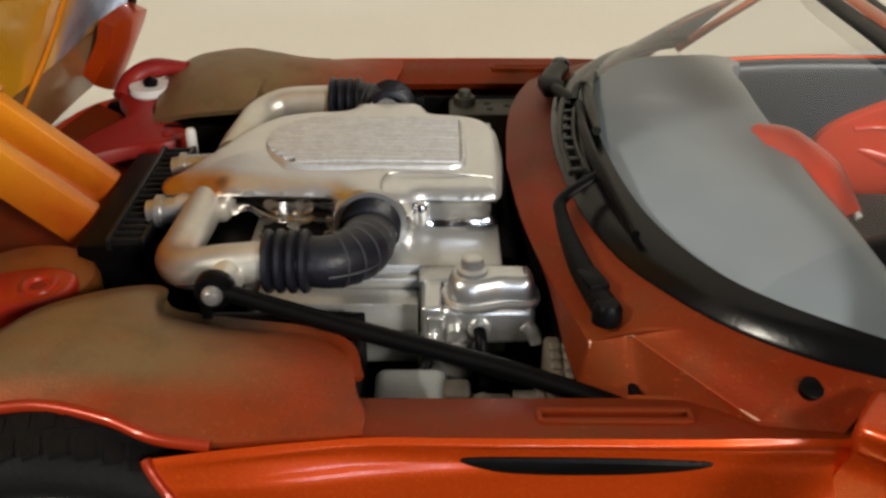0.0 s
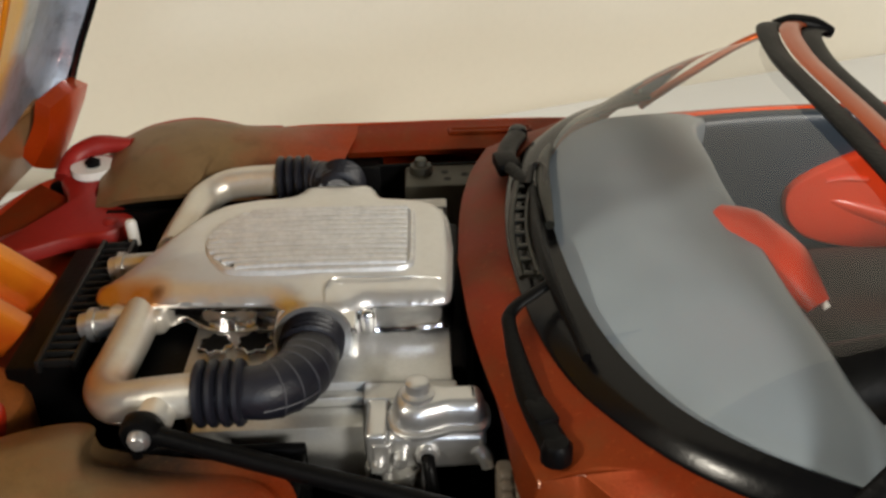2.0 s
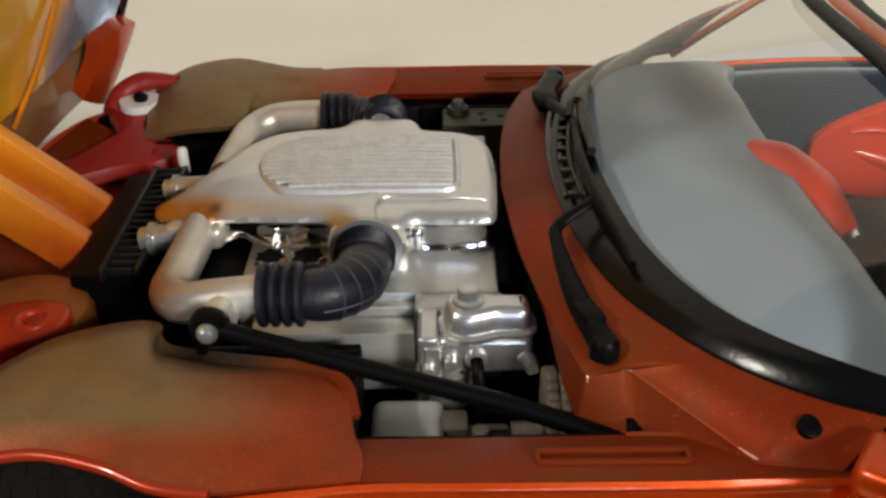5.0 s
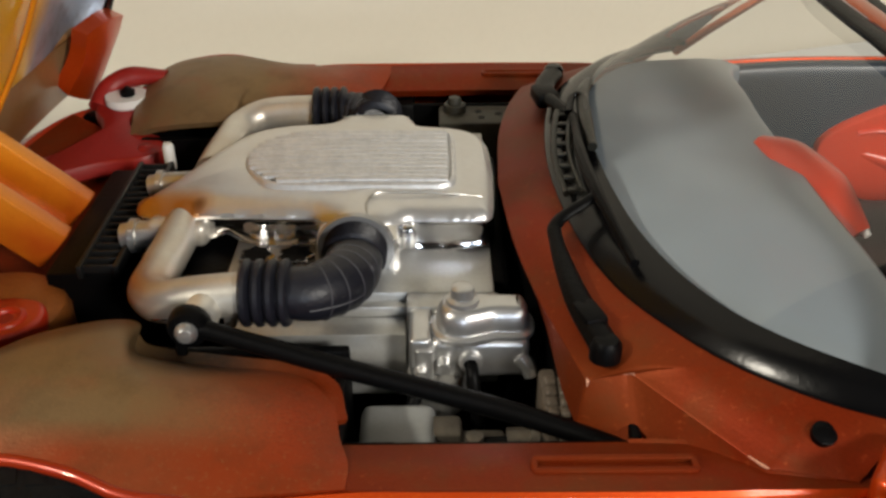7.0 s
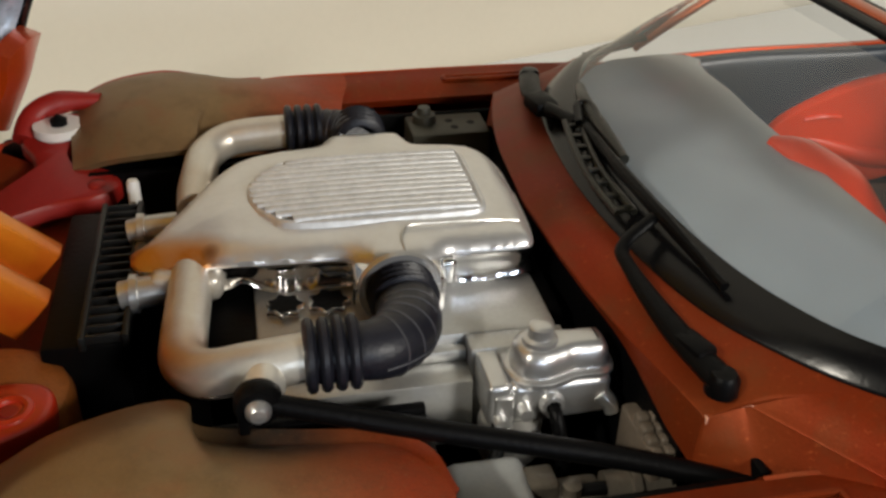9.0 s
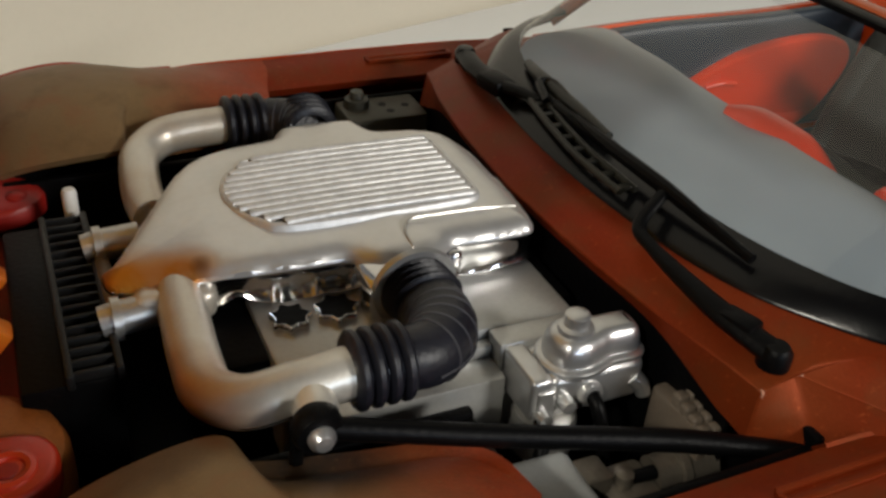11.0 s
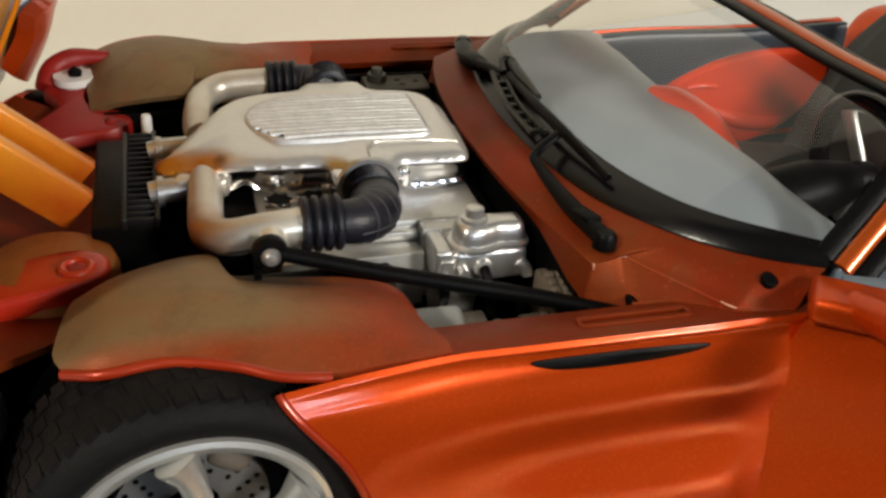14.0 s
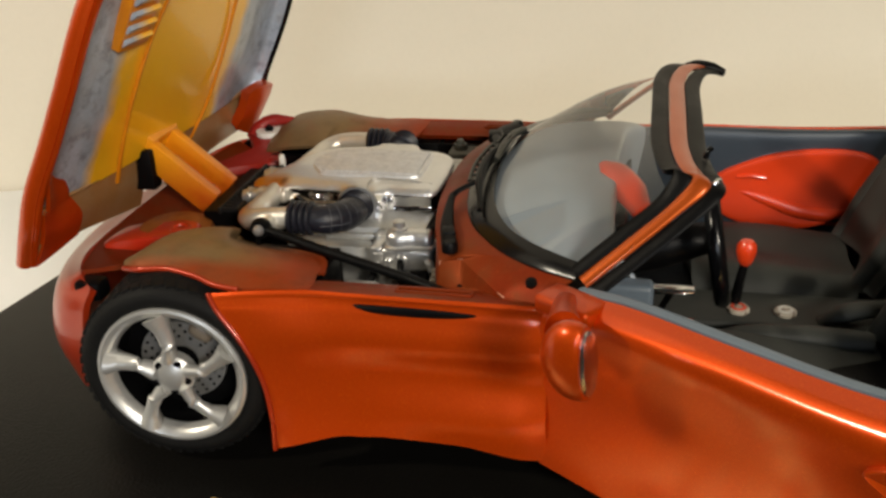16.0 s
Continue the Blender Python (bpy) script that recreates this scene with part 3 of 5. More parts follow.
# front fascia under the open bonnet
NOSE = [
    [(-20.5, -45.5, 31), (-25, -41, 32), (-29, -33, 31.8), (-32, -20, 30.5), (-33, 0, 30), (-32, 20, 30.5), (-29, 33, 31.8), (-25, 41, 32), (-20.5, 45.5, 31)],
    [(-21.5, -48, 27), (-29, -43.5, 27.5), (-34.5, -35, 28), (-38.5, -20, 28), (-40, 0, 28), (-38.5, 20, 28), (-34.5, 35, 28), (-29, 43.5, 27.5), (-21.5, 48, 27)],
    [(-21.8, -49.5, 18), (-30.5, -45, 18), (-37, -36, 18), (-42, -20, 18), (-44, 0, 18), (-42, 20, 18), (-37, 36, 18), (-30.5, 45, 18), (-21.8, 49.5, 18)],
    [(-21.5, -48, 8), (-29, -43, 7.5), (-35, -35, 7), (-40, -20, 6.5), (-42, 0, 6), (-40, 20, 6.5), (-35, 35, 7), (-29, 43, 7.5), (-21.5, 48, 8)],
]
part("front_bumper", patch(NOSE, 60, 24, 1.4), LIP_PAINT, car, "dark red front fascia")
NOSE_TOP = [
    [(-26, -40, 32), (-32, -20, 30.3), (-33, 0, 30), (-32, 20, 30.3), (-26, 40, 32)],
    [(-18, -34, 31), (-20, -18, 28.5), (-20, 0, 26), (-20, 18, 28.5), (-18, 34, 31)],
    [(-12.5, -28, 29), (-11.8, -17, 29), (-11.8, 0, 26.5), (-11.8, 17, 29), (-12.5, 28, 29)],
]
part("front_panel", patch(NOSE_TOP, 30, 14, 1.0, True), TOP_PAINT, car, "dull red-brown inner panel before the radiator")


def headlight_arm(mirror):
    if not mirror:
        tongue = slab(closed_curve([(-9.2, -20.5), (-10.0, -17.8), (-13, -16.6), (-20, -16.4), (-28, -17), (-29, -26), (-22, -25.4), (-14, -24.9), (-10.4, -23.4)], 60), [(30.4, 0.4), (31.0, 0), (33.0, 0), (33.5, 0.25), (33.7, 0.7)])
        for v in tongue.verts:
            v.co.z += min(0.0, v.co.x + 14) * 0.16
        return tongue
    outline = closed_curve([(-7.2, 22.4), (-6.6, 25.0), (-8.4, 27.8), (-12.6, 30.0), (-14.0, 33.0), (-12.4, 36.0), (-11.2, 38.6), (-12.4, 40.8), (-16.0, 41.6), (-19.6, 40.2), (-20.8, 36.6), (-19.0, 33.4), (-18.6, 30.0), (-22.4, 26.8), (-27.0, 23.0), (-27.5, 18.0), (-22.0, 18.0), (-15.0, 20.6), (-10.0, 20.8)], 90)
    plate = slab(outline, [(0, 0.6), (0.5, 0), (2.0, 0), (2.5, 0.25), (2.7, 0.7)])
    for v in plate.verts:
        v.co.z += 29.4 + max(0.0, v.co.y - 26) * 0.24 + max(-2.0, (v.co.x + 20) * 0.09)
    return join(
        plate,
        tube([(-20.5, 37.0, 34.2), (-19.2, 40.6, 36.2), (-15.8, 42.2, 37.4), (-10.0, 41.8, 37.6)], [1.6, 1.9, 2.0, 1.2], 14, 30, squash=0.85),
    )


arms = [part("headlight_bracket", headlight_arm(m), PAINT_RED if m else RED_BRIGHT, car, "bright red headlight bracket") for m in (False, True)]
part("bracket_pad", lathe([(0.1, 32.9), (6.6, 32.7), (7.9, 32.0), (8.4, 30.6), (8.4, 27), (0.1, 27)], "z", 44, (-16.6, -16.8, 0), False), PAD_PAINT, arms[0], "brown-orange round pad under the bracket")
part("ring", lathe([(1.1, 33.5), (1.3, 33.9), (1.7, 34.05), (2.1, 33.9), (2.3, 33.5), (2.3, 33.2), (1.1, 33.2)], "z", 32, (-13.0, -21.0, 0)), RED_BRIGHT, arms[0], "raised ring round the screw boss")
part("screw", lathe([(0.1, 33.75), (0.8, 33.72), (1.0, 33.5), (1.0, 33.2), (0.1, 33.2)], "z", 20, (-13.0, -21.0, 0), False), PAINT_RED, arms[0])
for arm, s in zip(arms, (-1, 1)):
    if s < 0:
        continue
    part("screw", lathe([(0.2, 33.6), (0.9, 33.5), (1.2, 33.2), (1.2, 31)], "z", 20, (-9.6, s * 24.0, 0), False), PAINT_RED, arm)
    part("headlight", lathe([(0.3, -0.6), (2.6, -0.4), (3.4, 0.4), (3.4, 1.6), (0.3, 1.6)], "z", 24, (-15.6, s * 37.4, 34.6), False), WHITE, arm, "pale headlight bowl with a dark bulb")
    part("bulb", lathe([(0.1, 0), (1.1, 0.1), (1.2, 1.0), (0.1, 1.8)], "z", 16, (-15.4, s * 37.2, 36.0), False), BLACK, arm)
part("lamp_socket", box(-25, -19.5, -44.5, -40, 27.5, 31.5, 0.8), BLACK, car, "black plastic lamp socket beside the wheel")
part("lamp_socket", box(-25, -19.5, 40, 44.5, 27.5, 31.5, 0.8), BLACK, car)

# engine bay tub, wheel wells, underbody
bay = part("engine_bay", box(-11, 51, -40, 40, 10, 12, 0.3), BLACK, car, "black engine bay tub")
for k in ((51, 52, -41.2, 41.2, 10, 34), (24.5, 51, -41.2, -40.2, 10, 33), (24.5, 51, 40.2, 41.2, 10, 33), (-11, 24.5, -27.2, -26, 12, 33.5), (-11, 24.5, 26, 27.2, 12, 33.5), (-12.5, -11, -26, 26, 10, 26), (23.3, 24.5, -40, -27.2, 12, 33), (23.3, 24.5, 27.2, 40, 12, 33)):
    part("bay_panel", box(*k, 0.3), BLACK, bay)
for px in (38, 138):
    part("mounting_post", box(px, px + 8, -6, 6, -2.85, 6, 0.4), BLACK, car)
part("underbody", join(box(-30, 200, -42, 42, 5, 9, 1), box(24, 30, -49, -40, 5, 33, 0.5), box(24, 30, 40, 49, 5, 33, 0.5)), BLACK, car, "black underbody")
for s in (-1, 1):
    part("wheel_well", lathe([(0.2, s * 34), (17.6, s * 34), (18.4, s * 36.5), (0.2, s * 36.5)], "y", 48, (-2, 0, 18.0), False), BLACK, car)


# ---- wheels ----
def build_wheel(outer=1.0):
    w = new("wheel")
    w.parent = car
    tagged(w, "silver five-spoke wheel with a low black tyre")
    prof = [(14.4, -0.4), (15.6, -0.9), (17.0, -0.6), (18.2, 0.6), (18.5, 1.7), (18.5, 11.3), (18.0, 12.4), (15.5, 13), (14.2, 12.4), (13.8, 6)]
    tyre = part("tyre", lathe(prof, "y", 96), TYRE, w)
    blocks = []
    for row, (y0, y1) in enumerate(((0.5, 3.0), (4.0, 6.2), (7.0, 9.0), (9.8, 12))):
        for k in range(52):
            a = 360 * (k + 0.5 * (row % 2)) / 52
            blocks.append(moved(box(-0.72, 0.72, y0, y1, 18.0, 18.6), Matrix.Rotation(radians(a), 4, "Y") @ Matrix.Rotation(radians(12), 4, "Z")))
    tagged(part("tread", join(*blocks), TYRE, tyre), kind="stuff")
    rim = part("rim", lathe([(14.5, -0.2), (14.4, -1.0), (13.8, -1.2), (12.7, -0.7), (12.2, 0.2), (11.9, 1.4), (12.2, 1.9), (14.2, 1.9)], "y", 80), RIM, w)
    part("barrel", lathe([(12.6, 1.95), (12.3, 2.4), (12.3, 9), (13.6, 12), (14.1, 12), (13.9, 1.95)], "y", 64), BLACK, rim)
    part("hub", lathe([(0.1, -1.9), (1.6, -1.85), (2.3, -1.5), (3.7, -1.1), (4.3, -0.4), (4.3, 1.5), (0.1, 1.5)], "y", 40, closed=False), RIM, rim)
    for k in range(5):
        a = Matrix.Rotation(radians(72 * k - 5), 4, "Y")
        part("spoke", moved(tube([(0.2, -0.4, 3.4), (0.9, -0.8, 6.2), (0.6, -0.4, 9.4), (-0.3, 0.1, 12.4)], [1.9, 1.5, 1.45, 1.9, 3.0], 16, 26, squash=0.72), a), RIM, rim)
        part("lug_hole", moved(lathe([(0.1, -1.36), (0.72, -1.34), (0.85, -1.1), (0.85, 0)], "y", 16, (0, 0, 3.05), False), Matrix.Rotation(radians(72 * k + 31), 4, "Y")), BLACK, rim)
    disc = part("brake_disc", lathe([(3, 5.2), (8.4, 5.2), (8.4, 6.4), (3, 6.4)], "y", 48), DISC, w, "drilled metal brake disc")
    holes = []
    for ring, count in ((5.2, 14), (6.4, 18), (7.6, 22)):
        for k in range(count):
            t = 2 * math.pi * (k + 0.3 * ring) / count
            holes.append(lathe([(0.05, 5.12), (0.34, 5.12), (0.34, 5.3), (0.05, 5.3)], "y", 8, (ring * math.cos(t), 0, ring * math.sin(t)), False))
    part("drill_hole", join(*holes), BLACK, disc)
    part("caliper", moved(box(-2.6, 2.6, 4.2, 7.4, 5.8, 9.6, 1.5, 3), Matrix.Rotation(radians(35), 4, "Y")), CREAM, w, "grey brake caliper")
    part("backing", lathe([(0.1, 8), (12.2, 8), (12.2, 8.4), (0.1, 8.4)], "y", 40, closed=False), BLACK, w)
    return w


wheel = build_wheel()
wheel.matrix_basis = pose(-0.0014, -0.0530, 0.0182, 0, 0, 5)
for m in (pose(-0.0014, 0.0520, 0.0182, 0, 0, 185), pose(0.168, -0.0505, 0.0182, 0, 25, 0), pose(0.168, 0.0505, 0.0182, 0, 0, 180)):
    copy_thing(wheel, m)

# ---- cowl, black screen surround, screen, frame ----
HALF_REAR = [(47.3, 0, 41.0), (48.6, -16, 40.8), (51.6, -27, 40.5), (56.5, -35, 40.3), (61, -40, 40.2), (66.5, -44, 40.1), (72.5, -46.8, 40)]
HALF_GLASS = [(53, 0, 43.3), (54, -15, 43.2), (56.2, -25, 43.0), (59.8, -33, 42.9), (64, -38, 42.8), (69, -41.8, 42.6), (74.5, -44.6, 42.0)]
HALF_TOP = [(86.5, 0, 55.6), (86.5, -13, 55.5), (86.7, -22, 55.3), (87.6, -29, 55.1), (88.4, -32.5, 54.9), (89.2, -35, 54.6), (90.0, -37, 54.3)]


def full(half):
    return [(x, -y, z) for x, y, z in reversed(half[1:])] + list(half)


def lift(half, dx=0.0, dz=0.0, k=1.0):
    return [(x + dx, y * k, z + dz) for x, y, z in half]


def middle(a, b, lift_z=0.0, dx=0.0):
    return tuple(Vector(a) * 0.5 + Vector(b) * 0.5 + Vector((dx, 0, lift_z)))


COWL_FRONT = [(41.3, 0, 39.0), (42.2, -14, 38.9), (44.0, -25, 38.4), (46.3, -33.6, 37.7), (47.3, -36.9, 37.2), (51.3, -36.8, 37.9), (60.6, -47.4, 36.3), (68, -49.1, 36.3)]
COWL_SKIRT = [(41.9, 0, 37.4), (42.8, -14, 37.3), (44.4, -25, 36.4), (45.6, -33.8, 33.4), (46.6, -37.5, 32.0), (52.2, -40.8, 32.4), (61.2, -48.2, 35.6), (69, -49.2, 35.6)]
COWL_REAR = HALF_REAR[:4] + [middle(HALF_REAR[3], HALF_REAR[4])] + HALF_REAR[4:]


def crisp(half):
    """A half row, smooth across the middle and straight from corner to corner at the end."""
    out = [tuple(p) for p in cat(half, 43)][:19]
    for a, b in zip(half[3:], half[4:]):
        out += [tuple(Vector(a).lerp(Vector(b), (k + 1) / 6)) for k in range(6)]
    return out


def even(half):
    return [tuple(p) for p in cat(half, 43)]


mid = [middle(a, b, 0.5) for a, b in zip(crisp(COWL_FRONT), even(COWL_REAR))]
edge = [(x - 0.08, y - 0.05, z - 0.2) for x, y, z in crisp(COWL_FRONT)]
inner = [tuple(Vector(a).lerp(Vector(b), 0.1) + Vector((0, 0, 0.1))) for a, b in zip(crisp(COWL_FRONT), even(COWL_REAR))]
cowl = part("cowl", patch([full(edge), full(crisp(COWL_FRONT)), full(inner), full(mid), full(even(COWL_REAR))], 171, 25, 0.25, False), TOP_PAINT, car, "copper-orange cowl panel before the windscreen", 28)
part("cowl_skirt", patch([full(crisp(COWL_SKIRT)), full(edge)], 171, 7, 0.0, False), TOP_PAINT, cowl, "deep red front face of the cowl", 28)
# beads on the cowl corners: wear plus a coloured-in edge highlight
for pts in ([(47.3, -36.7, 37.25), (47.35, -37.0, 37.15), (47.3, -37.1, 36.6)], [(50.6, -36.85, 37.8), (51.3, -36.85, 37.95), (51.6, -37.1, 37.9)], [(59.6, -46.25, 36.48), (60.5, -47.3, 36.38), (61.0, -47.6, 36.3)]):
    part("worn_edge_highlight", tube(pts, [0.06, 0.15, 0.06], 8, 10), WORN_HIGHLIGHT, cowl, "rubbed paint on the corner, its highlight put into the pale colour")
for s in (-1, 1):
    part("hole", moved(lathe([(0.1, 0.36), (0.98, 0.36), (1.08, 0.3), (1.08, -0.8), (0.1, -0.8)], "z", 28, closed=False), rot(65.5, s * 46.2, 38.75, s * -24, 6, 0)), BLACK, cowl, "round dark washer hole")
part("firewall", patch([full([(43.4, 0, 38.0), (44.2, -14, 37.9), (45.6, -25, 37.2), (46.9, -34.5, 36.0)]), full([(43.6, 0, 20), (44.4, -14, 20), (45.8, -25, 20), (47.2, -35.5, 20)])], 40, 6, 0.5), BLACK, car, "black wall behind the engine")
both("rail_return", lambda m: patch([[(50.3, -42.7, 34.75), (54.5, -42.8, 34.75), (58, -43.4, 34.9)], [(51.2, -40.2, 31.6), (54.5, -40.6, 31.8), (58, -42, 33)]], 10, 6, 0.4, True, m), TOP_PAINT)
midband = [tuple((Vector(a) * 0.5 + Vector(b) * 0.5) + Vector((-0.3, 0, 0.5))) for a, b in zip(HALF_REAR, HALF_GLASS)]
part("screen_surround", patch([full(lift(HALF_REAR, 0, -0.3)), full(lift(HALF_REAR, 0.3, 0.35)), full(midband), full(HALF_GLASS)], 90, 16, 0.8), GLOSS_BLACK, car, "glossy black surround of the windscreen foot")
screen_frame = new("windscreen")
screen_frame.parent = car
tagged(screen_frame, "clear curved windscreen in an orange frame with black seals")
pane_mid = [tuple((Vector(a) * 0.5 + Vector(b) * 0.5) + Vector((-1.2, 0, 1.4))) for a, b in zip(HALF_GLASS, HALF_TOP)]
part("pane", patch([full(HALF_GLASS), full(pane_mid), full(HALF_TOP)], 60, 24, 0.0), GLASS, screen_frame, "clear plastic pane").visible_shadow = False


FRAME_NEAR = [(89.2, 0, 56.3), (89.2, -12, 56.2), (89.3, -21, 56.1), (90.2, -30, 56.0), (91.4, -35.5, 56.0), (92.6, -39.4, 55.6), (88.0, -42.0, 51.3), (82.5, -44.3, 46.8), (77.5, -46.3, 42.8), (74.3, -47.6, 40.2)]
FRAME_FAR = [(96.0, 40.5, 54.2), (93.6, 38.0, 55.2), (91.6, 34.0, 55.8), (90.2, 28, 56.0), (89.3, 20, 56.1), (89.2, 10, 56.2)]
HEAD_A, HEAD_N = Vector((1, 0, -0.15)).normalized(), Vector((0.15, 0, 1)).normalized()
POST_A, POST_N = Vector((0.624, -0.659, -0.42)).normalized(), Vector((-0.3, -0.62, 0.68)).normalized()


def band(lo, hi, crown, sink=0.0):
    """One stripe of the screen frame, running over the header and down the pillar."""
    rows = []
    for f, h in ((0.0, -0.4), (0.12, 0.45), (0.5, 1.0), (0.88, 0.45), (1.0, -0.4)):
        row = []
        for p in FRAME_FAR:
            row.append(tuple(Vector(p) + HEAD_A * (lo + (hi - lo) * f) + HEAD_N * (crown * h - sink)))
        for i, p in enumerate(FRAME_NEAR):
            k = min(1.0, max(0.0, (i - 4) / 2))
            a, n = HEAD_A.lerp(POST_A, k).normalized(), HEAD_N.lerp(POST_N, k).normalized()
            wide = (1.0, 1.0 if hi < 2 else 0.8, 0.76)[round(k * 2)]
            row.append(tuple(Vector(p) + a * (lo + (hi - lo) * f) * wide + n * (crown * h - sink)))
        rows.append(row)
    return patch(rows, 150, 12, 1.0, False)


part("frame_rail", band(-1.7, 1.6, 0.45), FRAME_PAINT, screen_frame, "orange stripe of the windscreen frame")
part("frame_seal", band(-5.2, -1.7, 0.3, 0.35), BLACK, screen_frame)
part("frame_seal", band(1.6, 5.0, 0.3, 0.5), BLACK, screen_frame)
part("frame_end", tube([Vector(FRAME_FAR[0]) + HEAD_A * k + HEAD_N * h for k, h in ((-4.6, -0.6), (-2, 0.1), (1.5, 0.1), (4.6, -0.6))], [1.0, 1.5, 1.5, 1.0], 14, 20, squash=0.9), BLACK, screen_frame)
part("far_pillar", tube([(73.5, 47.0, 39.4), (80, 44, 45.5), (87, 41, 51.5), (93, 38.4, 55)], [1.2, 1.0, 0.9, 0.9], 12, 24, squash=0.7), FRAME_PAINT, screen_frame, "orange windscreen pillar")
part("hook", tube([(93.6, -27.5, 55.6), (94.0, -27.2, 57.0), (94.6, -26.6, 57.2)], 0.5, 8, 10), GLOSS_BLACK, screen_frame)
part("frame_clip", tube([(94.4, -38.6, 54.6), (95.2, -38.4, 55.6), (95.6, -37.4, 55.2)], 0.55, 8, 10), CHROME, screen_frame)

# wipers
for pts in ([(49, -35.7, 39.9), (47.2, -29, 40.9), (46.1, -20.5, 42.2), (46.6, -17.2, 43.0), (51.0, -15, 45.0)],):
    wiper = part("wiper", tube(pts, [1.5, 1.35, 0.8, 0.75, 0.7], 12, 40, squash=0.7), BLACK, car, "black windscreen wiper with a bent arm")
    part("pivot", lathe([(0.1, 1.2), (1.1, 1.1), (1.5, 0.5), (1.5, -1), (0.1, -1)], "z", 20, (49.0, -35.6, 39.8), False), BLACK, wiper)
    part("arm_joint", moved(box(-1.9, 1.9, -1.2, 1.2, -0.9, 0.9, 0.5), rot(48.0, -31.6, 40.7, 0, 0, -72)), BLACK, wiper)
    part("blade", join(tube([(53.0, -26.5, 43.3), (51.3, -15, 44.4), (50.8, -3, 44.6), (51.3, 8, 44.4)], 0.55, 8, 30), tube([(52.8, -25.5, 43.6), (50.9, -15, 45.2), (50.4, -5, 45.3), (50.9, 4, 45.0)], [0.3, 0.7, 0.7, 0.3], 8, 30)), BLACK, wiper)
wiper2 = part("wiper", tube([(51.6, 33.5, 40.6), (49.6, 26, 41.8), (48.9, 19, 42.8), (50.2, 13, 43.6), (50.6, 10.5, 43.6)], [1.5, 1.5, 1.2, 0.9, 0.8], 12, 40, squash=0.7), BLACK, car, "black windscreen wiper lying along the screen foot")
part("pivot", lathe([(0.1, 1.2), (1.1, 1.1), (1.5, 0.5), (1.5, -1), (0.1, -1)], "z", 20, (51.8, 34.2, 40.6), False), GLOSS_BLACK, wiper2)
part("arm_joint", moved(box(-1.6, 1.6, -2.4, 2.4, -1.0, 1.0, 0.5), rot(48.8, 19.0, 42.8, 0, 0, 8)), BLACK, wiper2)
rung = box(-0.9, 0.9, -0.45, 0.45, -0.28, 0.28, 0.12)
for k in range(8):
    f = k / 7
    part("rung", moved(rung.copy(), rot(50.4 - 1.2 * f - 0.9 * math.sin(math.pi * f), 10.0 - 20.6 * f, 43.6 - 0.4 * f, 0, 0, 3)), OLIVE_BLACK, wiper2)
rung.free()
for d in (-0.95, 0.95):
    part("ladder_rail", tube([(50.5 + d, 11.2, 43.65), (49.3 + d, 4, 43.6), (48.7 + d, -3, 43.4), (49.1 + d, -11.2, 43.1)], 0.42, 8, 30), OLIVE_BLACK, wiper2)
part("blade", tube([(55.2, 22, 43.6), (53.4, 15, 44.5), (52.6, 6, 44.7), (52.3, -2, 44.6)], [0.7, 0.9, 0.9, 0.6], 10, 30), OLIVE_BLACK, wiper2)
part("blade_yoke", tube([(50.8, 9.5, 44.2), (51.8, 13.2, 45.0), (53.2, 12.2, 45.2), (52.6, 7, 45.1)], 0.5, 8, 24), GLOSS_BLACK, wiper2)

# ---- engine ----
engine = new("engine")
engine.parent = car
tagged(engine, "silver V6 engine with ribbed chrome intake and black hoses")
EY = 2.2
near_edge = [(-2.5, -4.2), (1, -5.6), (5, -6.8), (9, -7.6), (15, -8.0), (19, -8.2), (20.5, -9.4), (22, -10.6), (25, -10.8), (28, -10.6), (29.5, -9.4), (31, -8.9), (34, -9.1), (38.4, -9.1), (39.8, -8.6), (40.3, -7), (40.6, -3)]
far_edge = [(40.7, 5), (40.3, 10.8), (39.0, 14.2), (36, 16), (31.5, 17.0), (30.5, 19), (29, 20.8), (21, 20.8), (19.5, 19), (18, 18), (13, 17.2), (9, 15.5), (6, 12), (3.5, 8), (0.5, 3), (-1.8, -0.5)]


def along(edge, x):
    """The y of an edge of the intake cover at x."""
    for (xa, ya), (xb, yb) in zip(edge, edge[1:]):
        if xa <= x <= xb:
            return ya + (yb - ya) * (x - xa) / max(1e-6, xb - xa)
    return edge[-1][1] if x > edge[-1][0] else edge[0][1]


TIP, END = -3.2, 40.8
near_edge = [tuple(p) for p in cat([(*q, 0) for q in [(TIP, -1.9)] + near_edge + [(END, 2.5)]], 160)]
far_edge = [tuple(p) for p in cat([(*q, 0) for q in [(TIP, -1.9)] + far_edge[::-1] + [(END, 2.5)]], 160)]
near_edge, far_edge = [(x, y) for x, y, _ in near_edge], [(x, y) for x, y, _ in far_edge]
rim_points = [Vector(p) for p in near_edge + far_edge]


def lip_z(x):
    """Height of the cover's shoulder: low at the radiator, level behind."""
    k = min(1.0, max(0.0, (x + 3.0) / 11.0))
    return 36.9 + 1.4 * k * k * (3 - 2 * k)


